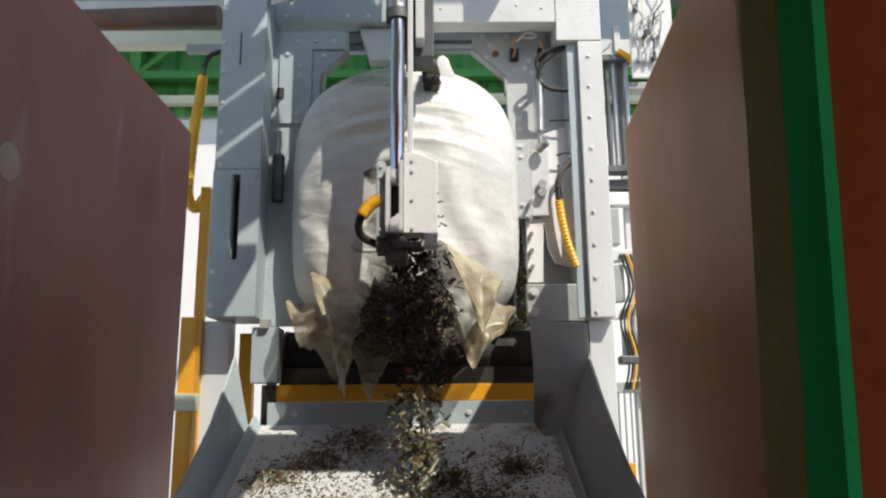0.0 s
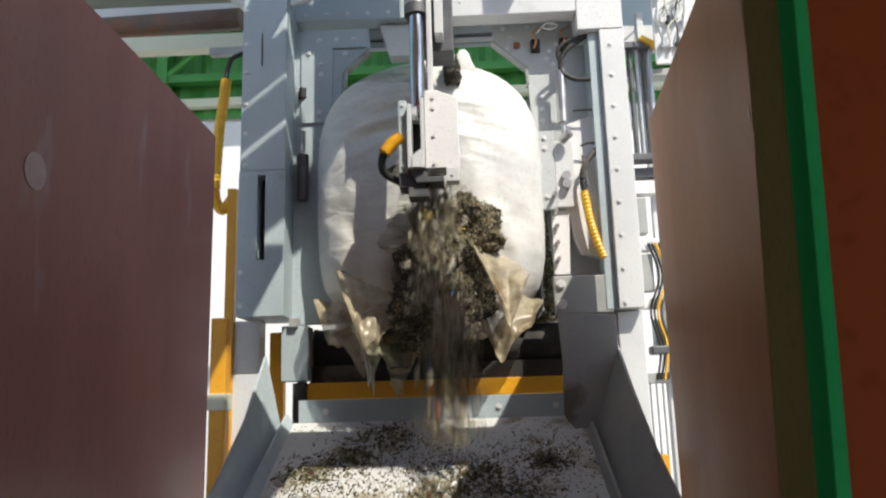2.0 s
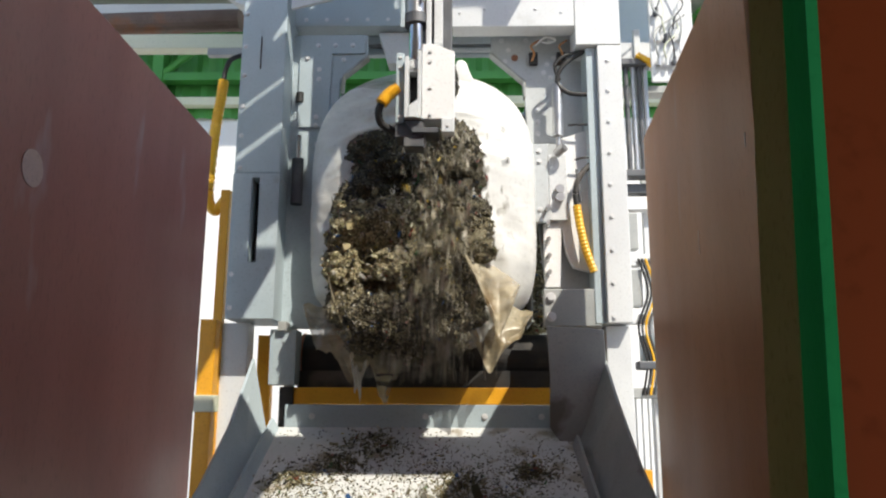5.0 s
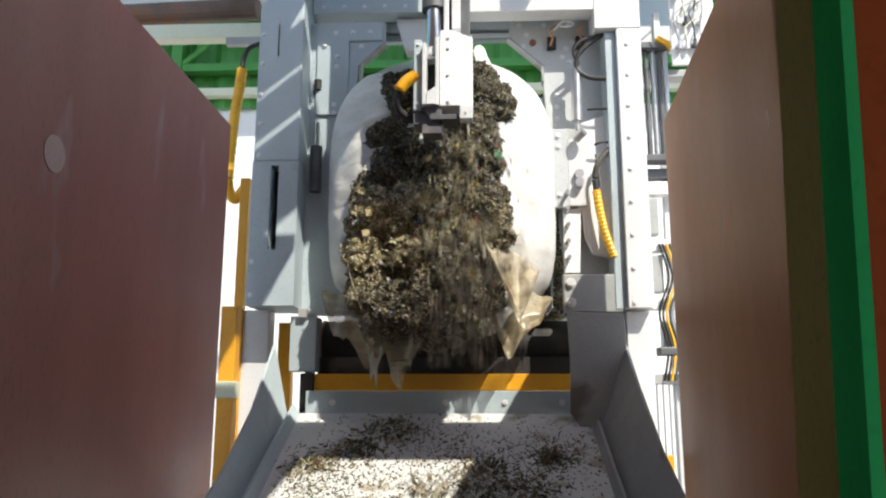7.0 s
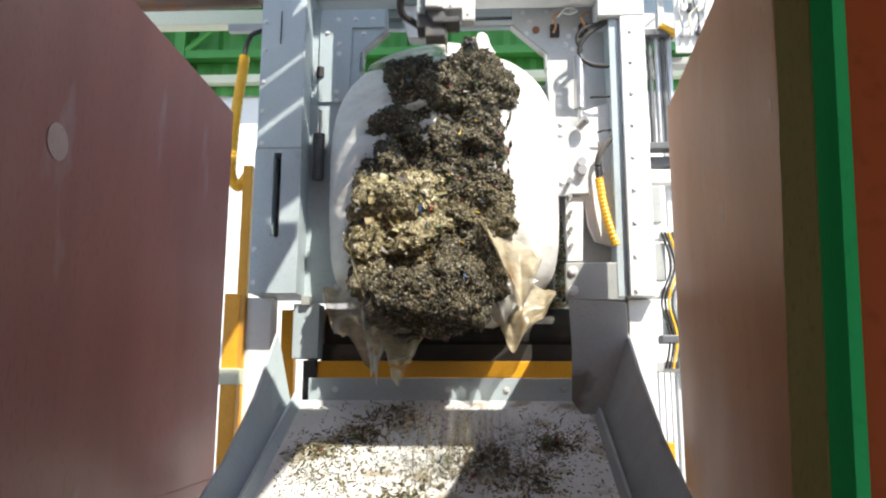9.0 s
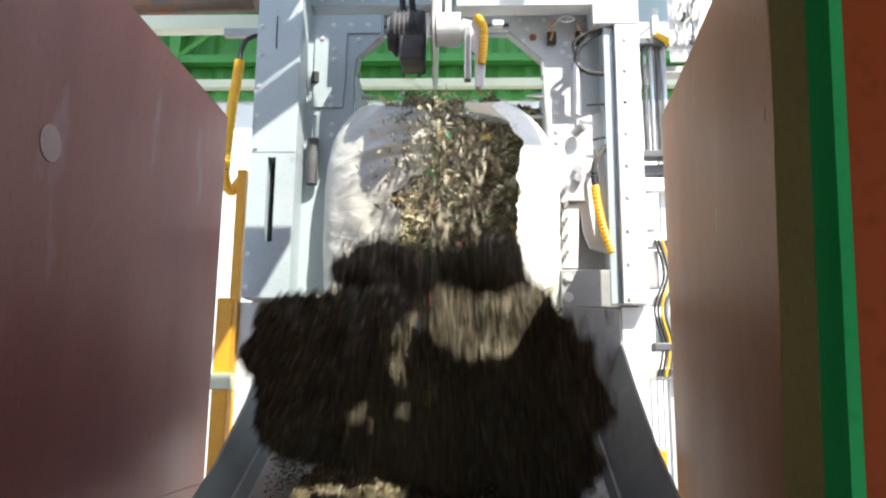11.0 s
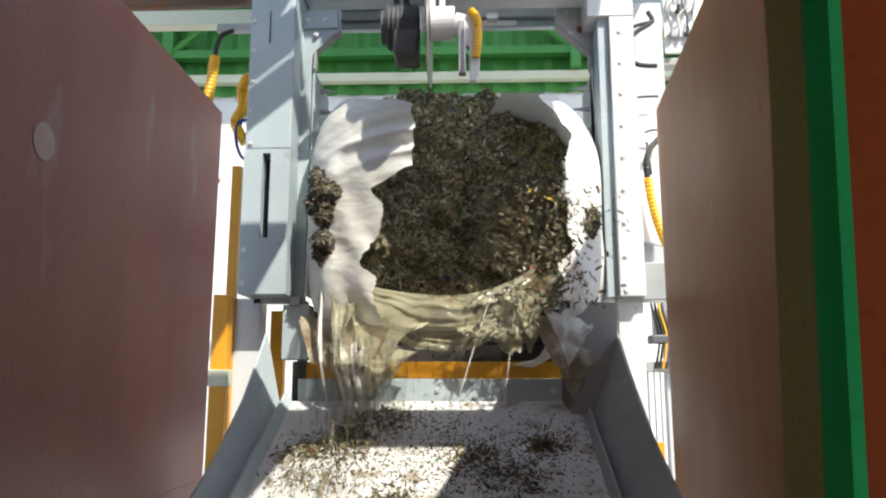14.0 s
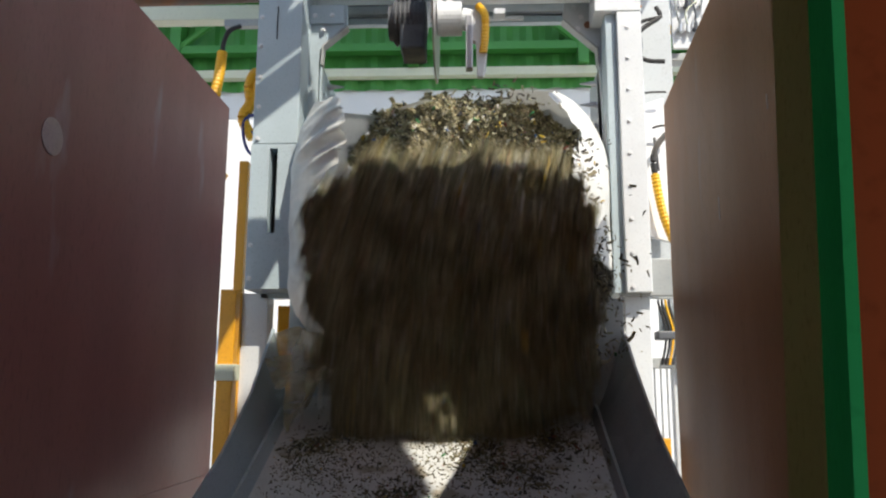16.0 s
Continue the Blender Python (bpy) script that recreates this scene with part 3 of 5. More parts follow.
CR = Vector((0.6, 4.15, 3.2))
clamp_r = thing("bale_clamp", "grey steel clamp plate with sensors, hoses and bolt rows", "clamp", CR, "bale clamps")
bm = B()
prism(bm, [(0.20, 4.18), (0.80, 4.18), (0.80, 2.46), (0.50, 2.46), (0.40, 3.60), (0.385, 3.87), (0.20, 4.05)], 4.10, 4.135, 0.003)
part("plate", shifted(bm, CR), LGREY, clamp_r)
bm = B()
prism(bm, [(0.20, 4.055), (0.395, 3.875), (0.395, 3.78), (0.383, 3.78), (0.38, 3.87), (0.19, 4.045)], 4.08, 4.15, 0.002)
part("edge_flange", shifted(bm, CR), DGREY, clamp_r)
bm = B()
box(bm, 0.405, 0.415, 4.135, 4.55, 2.5, 3.80, 0.002)
part("side_plate", shifted(bm, CR), LGREY, clamp_r)
for k in range(4):
    bm = B()
    rod(bm, (0.405, 4.3, 3.75 - 0.13 * k), (0.31, 4.3, 3.75 - 0.13 * k), 0.02, 0.004, 10)
    part("spike", shifted(bm, CR), STEEL, clamp_r)
bm = B()
prism(bm, [(0.47, 2.67), (0.47, 3.02), (0.55, 3.02), (0.57, 3.5), (0.72, 3.55), (0.72, 2.75), (0.62, 2.78), (0.585, 2.86), (0.565, 3.0), (0.55, 2.67)], 4.02, 4.06, 0.003)
part("guard", shifted(bm, CR), WHITE, clamp_r, "white painted guard plate")
bm = B()
box(bm, 0.40, 0.50, 3.99, 4.03, 3.02, 3.46, 0.004)
part("slide_plate", shifted(bm, CR), LGREY, clamp_r)
bm = B()
box(bm, 0.50, 0.60, 3.99, 4.05, 3.03, 3.40, 0.004)
block = part("slide_block", shifted(bm, CR), PALE, clamp_r)
bm = B()
rod(bm, (0.555, 3.99, 3.20), (0.555, 3.96, 3.20), 0.024, seg=18)
rod(bm, (0.555, 3.99, 3.15), (0.555, 3.95, 3.15), 0.024, seg=18)
part("port", shifted(bm, CR), STEEL, block)
for k in range(5):
    bm = B()
    z = 2.74 + 0.088 * k
    rod(bm, (0.485, 4.02, z), (0.485, 3.93, z), 0.012, seg=10)
    part("pin", shifted(bm, CR), STEEL, clamp_r)
bm = B()
box(bm, 0.45, 0.75, 3.94, 3.985, 2.455, 2.65, 0.006)
part("foot_plate", shifted(bm, CR), DGREY, clamp_r, "worn grey foot plate")
for z in (2.605, 2.505):
    bolt(clamp_r, 0.487 - CR.x, 3.938 - CR.y, z - CR.z, 0.02)
bm = B()
rod(bm, (0.555, 3.98, 3.50), (0.56, 3.98, 3.80), 0.03, seg=16)
air_cylinder = part("cylinder", shifted(bm, CR), STEEL, clamp_r, "short steel pneumatic cylinder")
bm = B()
rod(bm, (0.54, 3.96, 3.39), (0.58, 3.92, 3.42), 0.025, seg=14)
rod(bm, (0.556, 3.98, 3.42), (0.556, 3.98, 3.50), 0.012, seg=10)
part("clevis", shifted(bm, CR), STEEL, air_cylinder)
for x in (0.44, 0.60):
    bm = B()
    box(bm, x - 0.025, x + 0.025, 4.06, 4.098, 3.97, 4.04, 0.004)
    eye = part("sensor", shifted(bm, CR), BLACK, clamp_r, "black sensor block")
    bm = B()
    tube(bm, [(x - 0.01, 4.05, 3.98), (x, 4.02, 4.01), (x - 0.015, 4.03, 4.06), (x + 0.03, 4.04, 4.10)], 0.006, 7)
    part("wire", shifted(bm, CR), mat("copper_wire", (0.5, 0.22, 0.08), (0.6, 0.3, 0.12), 9, 0.4), eye)
for pts, r, m in (([(0.45, 4.03, 4.06), (0.50, 4.0, 4.10), (0.56, 4.0, 4.085), (0.52, 4.01, 4.07), (0.47, 4.02, 4.09)], 0.006, PALE),
                  ([(0.70, 4.0, 4.07), (0.71, 3.97, 4.0), (0.62, 3.95, 3.93), (0.57, 3.95, 3.87), (0.56, 3.96, 3.80), (0.62, 3.95, 3.74), (0.72, 3.95, 3.73)], 0.013, BLACK),
                  ([(0.57, 3.96, 3.82), (0.545, 3.95, 3.90), (0.60, 3.95, 3.96), (0.72, 3.97, 4.0)], 0.010, BLACK),
                  ([(0.72, 3.96, 3.33), (0.66, 3.95, 3.26), (0.635, 3.95, 3.18), (0.64, 3.95, 3.10)], 0.016, BLACK),
                  ([(0.645, 3.95, 3.30), (0.65, 3.95, 3.24), (0.66, 3.95, 3.12)], 0.008, MOTOR),
                  ([(0.61, 3.97, 3.56), (0.66, 3.96, 3.56), (0.72, 3.96, 3.56)], 0.006, BLACK),
                  ([(0.64, 3.97, 3.36), (0.68, 3.96, 3.37), (0.72, 3.96, 3.37)], 0.006, BLACK)):
    bm = B()
    tube(bm, pts, r, 8)
    part("hose", shifted(bm, CR), m, clamp_r)
bm = B()
tube(bm, [(0.64, 3.95, 3.10), (0.655, 3.95, 2.98), (0.68, 3.95, 2.86), (0.72, 3.95, 2.74)], 0.021, 10, 0.003, 12)
part("conduit", shifted(bm, CR), HOSE, clamp_r, "yellow ribbed conduit")
clamp_bolts(clamp_r, CR, [(0.26, 4.13), (0.40, 4.13), (0.54, 4.13), (0.50, 3.93), (0.54, 3.90), (0.56, 4.02), (0.46, 3.70), (0.46, 3.63), (0.46, 3.56), (0.30, 4.07), (0.52, 3.98), (0.70, 4.05), (0.28, 4.0)], 4.098)
clamp_bolts(clamp_r, CR, [(0.45, 3.42), (0.45, 3.36), (0.45, 3.09)], 3.989)
bm = B()
rod(bm, (0.335, 4.098, 4.02), (0.335, 4.09, 4.02), 0.02, seg=14)
part("plug", shifted(bm, CR), mat("brown_plug", (0.2, 0.08, 0.04), (0.25, 0.1, 0.05), 9, 0.5), clamp_r)


# ---- cutting arm ----
gantry = thing("gantry", "pale grey overhead gantry carrying the cutting arm", "gantry", (0, 3.6, 5.3))
for x in (-1.12, 0.83):
    bm = B()
    box(bm, x - 0.07, x + 0.07, -0.55, 0.65, 0.0, 0.16, 0.006)
    part("side_beam", bm, PALE, gantry)
for y in (-0.55, 0.10):
    bm = B()
    box(bm, -1.2, 0.9, y, y + 0.14, 0.161, 0.32, 0.006)
    part("cross_beam", bm, PALE, gantry)
# unseen plates added over column and bale for shade; gaps leave sunlit slashes
for x0, x1 in ((-1.02, -0.73), (-0.66, -0.49), (-0.43, -0.19)):
    bm = B()
    box(bm, x0, x1, -1.0, 0.10, 0.33, 0.36, 0.004)
    part("shade_deck", bm, DGREY, gantry, "unseen steel deck plate added to shade column and bale")

# unseen slanting boards, added for streaked shade on the left column
for q0, q1 in ((-2.90, -2.60), (-2.54, -2.27), (-2.20, -1.58)):
    bm = B()
    f = bm.faces.new([bm.verts.new(((p + q) / 2, (p - q) / 2 - 3.6, 0.34)) for p, q in ((2.05, q0), (2.05, q1), (2.80, q1), (2.80, q0))])
    r = bmesh.ops.extrude_face_region(bm, geom=[f])
    bmesh.ops.translate(bm, vec=(0, 0, 0.03), verts=[g for g in r["geom"] if isinstance(g, bmesh.types.BMVert)])
    bmesh.ops.recalc_face_normals(bm, faces=bm.faces[:])
    shade_plank = part("shade_plank", bm, DGREY, gantry, "unseen slanting board added to shade the left column")

ARM = Vector((-0.18, 3.3, 2.77))
arm = thing("cutting_arm", "white steel cutter head on a chrome piston rod", "cutting arm", ARM)
bm = B()
rod(bm, (-0.01, 0.03, 0.28), (-0.01, 0.03, 1.50), 0.034, seg=28)
piston = part("piston_rod", bm, CHROME, arm, "polished chrome piston rod", smooth=False)
bm = B()
rod(bm, (-0.01, 0.03, 0.24), (-0.01, 0.03, 0.30), 0.042, seg=20)
rod(bm, (-0.01, -0.02, 0.27), (-0.01, 0.0, 0.27), 0.018, seg=12)
part("rod_eye", bm, PALE, piston)
bm = B()
box(bm, 0.038, 0.062, 0.0, 0.07, 0.30, 1.62, 0.004)
part("guide_bar", bm, PALE, arm, "flat pale guide bar")
bm = B()
prism(bm, [(0.022, 0.0), (0.172, 0.0), (0.172, 0.33), (0.075, 0.37), (0.022, 0.37)], -0.03, 0.10, 0.004)
part("cutter_plate", bm, WHITE, arm, "white painted cutter side plate")
bm = B()
box(bm, -0.058, -0.038, -0.05, 0.10, 0.0, 0.30, 0.003)
box(bm, -0.038, 0.020, 0.07, 0.10, 0.03, 0.30, 0.003)
box(bm, 0.002, 0.020, -0.045, 0.07, 0.0, 0.33, 0.003)
prism(bm, [(-0.038, 0.0), (0.002, 0.0), (0.002, 0.085), (-0.038, 0.055)], -0.055, 0.07, 0.002)
part("channel", bm, PALE, arm, "pale folded channel with a dark groove")
bm = B()
box(bm, -0.036, 0.0, 0.055, 0.066, 0.09, 0.27)
part("groove", bm, BLACK, arm)
bm = B()
box(bm, -0.10, -0.062, -0.01, 0.08, -0.01, 0.335, 0.004)
part("side_plate", bm, GREY, arm)
for x, z in ((-0.08, 0.02), (-0.08, 0.26), (-0.08, 0.31)):
    bolt(arm, x, -0.011, z, 0.007)
for x, z in ((0.06, 0.33), (0.06, 0.28), (0.06, 0.15), (0.06, 0.02)):
    bolt(arm, x, -0.032, z, 0.007)
bm = B()
prism(bm, [(-0.06, 0.0), (0.03, 0.0), (0.03, -0.035), (0.10, -0.035), (0.10, -0.06), (-0.02, -0.06)], -0.02, 0.1, 0.002)
box(bm, -0.10, 0.02, 0.0, 0.12, -0.075, -0.012, 0.003)
box(bm, -0.06, 0.03, 0.0, 0.10, -0.12, -0.075, 0.003)
part("knife_holder", bm, MOTOR, arm, "dark steel knife holder")
bm = B()
box(bm, 0.112, 0.170, -0.045, 0.02, -0.068, -0.003, 0.004)
part("stop_block", bm, PALE, arm)
bolt(arm, 0.14, -0.046, -0.038, 0.006)
bm = B()
box(bm, 0.03, 0.036, 0.02, 0.20, -0.12, 0.02)
part("knife", bm, STEEL, arm, "steel knife blade")
bm = B()
tube(bm, [(-0.09, 0.0, 0.16), (-0.13, -0.01, 0.13), (-0.165, -0.02, 0.08)], 0.026, 12, 0.004, 12)
stub = part("conduit", bm, HOSE, arm, "yellow ribbed hose stub")
bm = B()
tube(bm, [(-0.165, -0.02, 0.08), (-0.178, 0.0, 0.04), (-0.165, 0.03, 0.0), (-0.10, 0.07, -0.03)], 0.018, 10)
tube(bm, [(-0.095, 0.02, 0.17), (-0.07, 0.02, 0.19)], 0.024, 10)
part("hose_end", bm, BLACK, stub)

CYL = Vector((-0.19, 3.34, 3.82))
lift = thing("lift_cylinder", "pale hydraulic cylinder with clamps and lines above the cutter", "cylinder", CYL)
bm = B()
rod(bm, (0, 0, 0.03), (0, 0, 1.9), 0.048, seg=24)
barrel = part("barrel", bm, STEEL, lift)
for z in (0.0, 0.25):
    bm = B()
    rod(bm, (0, 0, z), (0, 0, z + 0.05), 0.058, seg=24)
    part("gland", bm, MOTOR, barrel, "dark cylinder gland")
bm = B()
box(bm, -0.075, -0.055, -0.03, 0.03, -0.02, 1.9, 0.003)
part("hydraulic_line", bm, GREY, lift)
bm = B()
box(bm, 0.085, 0.125, -0.02, 0.08, -0.10, 1.9, 0.004)
part("mast_plate", bm, PALE, lift)
bm = B()
box(bm, 0.03, 0.17, 0.09, 0.26, -0.14, 1.8, 0.005)
part("mast", bm, MOTOR, lift, "dark brown mast")
bm = B()
tube(bm, [(0.13, -0.06, 0.62), (0.16, -0.07, 0.5), (0.17, -0.08, 0.40), (0.21, -0.08, 0.30)], 0.026, 12, 0.004, 14)
part("conduit", bm, HOSE, lift, "yellow ribbed conduit")
bm = B()
tube(bm, [(0.03, -0.055, 0.10), (0.035, -0.06, 0.3), (0.02, -0.06, 0.5), (0.04, -0.06, 0.9)], 0.011, 8)
part("hose", bm, PALE, lift)

SAW = Vector((-0.19, 3.6, 3.75))
saw = thing("saw_unit", "dark motor with a saw disc and pale gear housing", "saw", SAW)
bm = B()
rod(bm, (-0.21, 0, 0.05), (-0.05, 0, 0.05), 0.105, seg=28)
rod(bm, (-0.235, 0, 0.05), (-0.21, 0, 0.05), 0.085, seg=28)
box(bm, -0.17, -0.05, -0.10, 0.10, -0.13, 0.05, 0.012)
saw_motor = part("motor", bm, MOTOR, saw, "dark cast-iron motor")
for k in range(7):
    bm = B()
    rod(bm, (-0.20 + 0.022 * k, 0, 0.05), (-0.192 + 0.022 * k, 0, 0.05), 0.115, seg=28)
    part("fin", bm, MOTOR, saw_motor)
bm = B()
rod(bm, (-0.004, 0, 0.10), (0.004, 0, 0.10), 0.345, seg=64)
part("saw_disc", bm, STEEL, saw, "thin steel saw disc seen on edge")
bm = B()
rod(bm, (0.01, 0, 0.07), (0.13, 0, 0.07), 0.085, seg=28)
rod(bm, (0.13, 0, 0.07), (0.17, 0, 0.06), 0.055, seg=24)
part("gear_housing", bm, PALE, saw, "pale rounded gear housing")
bm = B()
prism(bm, [(0.16, 0.09), (0.24, 0.10), (0.265, 0.04), (0.25, -0.22), (0.235, -0.26), (0.205, -0.26), (0.20, -0.08), (0.155, -0.05)], -0.05, -0.01, 0.006)
part("link", bm, PALE, saw, "curved pale link arm")
bm = B()
box(bm, 0.15, 0.185, -0.06, -0.01, -0.22, 0.06, 0.006)
part("blade_guard", bm, STEEL, saw)
bm = B()
tube(bm, [(0.21, -0.06, 0.11), (0.245, -0.07, 0.05), (0.245, -0.07, -0.06), (0.235, -0.06, -0.14)], 0.018, 10, 0.003, 12)
part("conduit", bm, HOSE, saw, "yellow ribbed hose")
for dx in (-0.16, -0.11):
    bm = B()
    tube(bm, [(dx, 0, 0.15), (dx - 0.01, 0, 0.3), (dx + 0.01, 0, 0.7), (dx, 0, 1.6)], 0.016, 8)
    part("hose", bm, BLACK, saw)
bm = B()
box(bm, -0.02, 0.03, 0.02, 0.08, 0.15, 1.8, 0.004)
box(bm, 0.05, 0.08, 0.02, 0.08, 0.13, 1.8, 0.004)
part("hanger", bm, PALE, saw)
bm = B()
box(bm, 0.30, 0.36, 0.3, 0.36, 0.25, 0.28)
part("bracket", bm, PALE, saw)
# unseen beam and the plate under it, added to shade the waste
bm = B()
box(bm, -0.02, 1.84, -0.48, -0.38, 1.665, 1.74, 0.004)
box(bm, -0.02, 0.08, -0.381, 0.081, 1.665, 1.74, 0.004)
part("carriage_beam", bm, PALE, saw)
bm = B()
f = bm.faces.new([bm.verts.new((x, y, 1.62)) for x, y in ((1.30, -1.30), (1.55, -1.30), (1.76, -0.95), (1.43, -0.30), (0.42, -0.30), (0.85, -0.92))])
r = bmesh.ops.extrude_face_region(bm, geom=[f])
bmesh.ops.translate(bm, vec=(0, 0, 0.04), verts=[g for g in r["geom"] if isinstance(g, bmesh.types.BMVert)])
bmesh.ops.recalc_face_normals(bm, faces=bm.faces[:])
saw_shade = part("shade_deck", bm, DGREY, saw, "unseen sliding steel plate added to shade the waste block")


# ---- film ----
def film_material(name, a, b, clear, rough=0.35, dirt=(0.25, 0.21, 0.14), dirt_at=0.64, crease=0.35):
    m = mat(name, a, b, 5.0, rough, 0.0, 0.0, 40.0, dirt, dirt_at, 3.0, 0.12)
    n, l = m.node_tree.nodes, m.node_tree.links
    p, out = n["Principled BSDF"], n["Material Output"]
    co = n.new("ShaderNodeTexCoord")
    mp = n.new("ShaderNodeMapping")
    mp.inputs["Scale"].default_value = (1.0, 1.0, 3.0 if crease < 0.5 else 4.0)
    mp.inputs["Rotation"].default_value = (0.0, 0.5 if crease < 0.5 else 0.75, 0.0)
    l.new(co.outputs["Object"], mp.inputs[0])
    w = n.new("ShaderNodeTexNoise")
    w.inputs["Scale"].default_value, w.inputs["Detail"].default_value, w.inputs["Distortion"].default_value = 4.0, 4.0, 1.0
    l.new(mp.outputs[0], w.inputs["Vector"])
    bp = n.new("ShaderNodeBump")
    bp.inputs["Strength"].default_value, bp.inputs["Distance"].default_value = crease, 0.02 if crease < 0.5 else 0.04
    l.new(w.outputs["Fac"], bp.inputs["Height"])
    l.new(bp.outputs[0], p.inputs["Normal"])
    tl = n.new("ShaderNodeBsdfTranslucent")
    tl.inputs["Color"].default_value = (*b, 1)
    tr = n.new("ShaderNodeBsdfTransparent")
    m1, m2 = n.new("ShaderNodeMixShader"), n.new("ShaderNodeMixShader")
    m1.inputs[0].default_value = 0.14
    l.new(p.outputs[0], m1.inputs[1])
    l.new(tl.outputs[0], m1.inputs[2])
    l.new(m1.outputs[0], m2.inputs[1])
    l.new(tr.outputs[0], m2.inputs[2])
    fac = n.new("ShaderNodeMapRange")
    fac.inputs["From Min"].default_value, fac.inputs["From Max"].default_value = 0.35, 0.7
    fac.inputs["To Min"].default_value, fac.inputs["To Max"].default_value = clear * 0.4, clear * 1.6
    l.new(w.outputs["Fac"], fac.inputs["Value"])
    l.new(fac.outputs[0], m2.inputs[0])
    l.new(m2.outputs[0], out.inputs[0])
    return m


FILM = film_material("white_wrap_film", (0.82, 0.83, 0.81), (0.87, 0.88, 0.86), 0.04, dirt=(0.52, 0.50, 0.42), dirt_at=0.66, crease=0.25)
# FILM_S, FILM_M: thinner copies for the shaded half, its shade greyed into them
FILM_S = film_material("thin_shade_grey_film", (0.62, 0.64, 0.58), (0.74, 0.76, 0.70), 0.40, dirt=(0.22, 0.21, 0.17), dirt_at=0.55, crease=0.6)
FILM_M = film_material("shade_grey_wrap_film", (0.75, 0.76, 0.72), (0.82, 0.83, 0.79), 0.10, dirt=(0.58, 0.55, 0.46), dirt_at=0.66, crease=0.4)
FILM_T = film_material("torn_wrap_film", (0.44, 0.37, 0.24), (0.60, 0.54, 0.40), 0.34, 0.28, dirt=(0.26, 0.18, 0.09), dirt_at=0.53)
FILM_D = film_material("dull_slack_film", (0.42, 0.41, 0.27), (0.54, 0.53, 0.38), 0.44, 0.22, dirt=(0.24, 0.19, 0.10), dirt_at=0.57)

BC = Vector((-0.18, 3.9, 3.15))
HW, HH = 0.61, 0.72


def outline(v):
    """Half width of the bale at v (-1 foot, 1 top)."""
    k = 3.2 if v > 0 else 4.5
    return HW * (1 - min(abs(v), 0.999) ** k) ** (1 / k)


def film_point(u, v, sgn, seed=0.0):
    """u: 0 at the seam, 1 at the bale's edge, beyond 1 backwards along its side."""
    w = outline(v)
    f = min(u, 1.0)
    x = sgn * w * f
    y = 0.30 * (1 - (1 - f ** 3) ** 0.55) - 0.18 + 0.20 * abs(v) ** 5
    if u > 1:
        y += (u - 1) * 1.1
    z = HH * v
    nz = noise.noise((x * 3 + seed, z * 3, y * 3)) * 0.020
    arc = v + 0.22 * f * f
    crest = 1 - 2.6 * abs(noise.noise((arc * 6.5, 0.8 * sgn * f, 3.0 + seed))) - 0.9 * abs(noise.noise((arc * 15, 1.6 * sgn * f, 8.0)))
    folds = (0.024 if sgn > 0 else 0.034) * crest * max(0, min(1, (v + 0.05) * 3)) * max(0, min(1, (0.95 - v) * 5)) * max(0, 1 - f * 1.15)
    pleat = 0.010 * math.sin(26 * (x * 1.1 + 0.4 * z) + 3 * noise.noise((x * 2, z * 5, seed))) * max(0, 0.5 - v)
    crumple = (0.008 if sgn > 0 else 0.010) * noise.fractal((x * 7, z * 5, seed), 0.9, 2.0, 4) * min(1, f * 1.2)
    y -= nz + folds + pleat + crumple
    if v < -0.75:
        d = (-0.75 - v) / 0.25
        z -= 0.16 * d * (0.4 + 0.8 * noise.noise((x * 5, 1.0, seed)))
        x *= 1 - 0.18 * d
        y += 0.05 * d
    return Vector((x, y, z))


def film_piece(sgn, label, inner, outer, nu):
    """A piece of the wrap between two torn lines, given as u over v."""
    o = Vector((sgn * 0.58, 0.2, 0))
    t = thing("wrap_film", label, "plastic film", BC + o, "torn wrapping film")
    bm = B()
    nv = 140
    rows = []
    for j in range(nv + 1):
        v = -1 + 2 * j / nv
        v = math.copysign(abs(v) ** 0.9, v)
        e, g = inner(v), outer(v)
        rows.append([bm.verts.new(film_point(e + (g - e) * i / nu, v, sgn, 5 * sgn) - o) for i in range(nu + 1)])
    for a, b in zip(rows, rows[1:]):
        for i in range(nu):
            bm.faces.new((a[i], a[i + 1], b[i + 1], b[i]))
    bmesh.ops.recalc_face_normals(bm, faces=bm.faces[:])
    # the left half takes the greyed copies, so its shade is partly colour
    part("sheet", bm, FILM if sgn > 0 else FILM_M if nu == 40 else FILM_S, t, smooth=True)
    return t, o


def ribbon(bm, pts, w0, w1, seed=0, n=8, side=(1, 0, 0)):
    """A crumpled strip of film hanging along a smooth line."""
    line = smooth_line(pts, 8)
    side = Vector(side)
    rows = []
    for i, p in enumerate(line):
        f = i / (len(line) - 1)
        w = w0 + (w1 - w0) * f
        row = []
        for k in range(n + 1):
            s = k / n - 0.5
            q = p + side * (s * w)
            q.y += 0.035 * noise.noise((k * 1.1 + seed, i * 0.16, seed)) + 0.022 * math.sin(k * 0.95 + seed + i * 0.05)
            q.z += 0.03 * noise.noise((k * 0.9, seed, i * 0.3)) * f
            row.append(bm.verts.new(q))
        rows.append(row)
    for a, b in zip(rows, rows[1:]):
        for k in range(n):
            bm.faces.new((a[k], a[k + 1], b[k + 1], b[k]))
    return bm


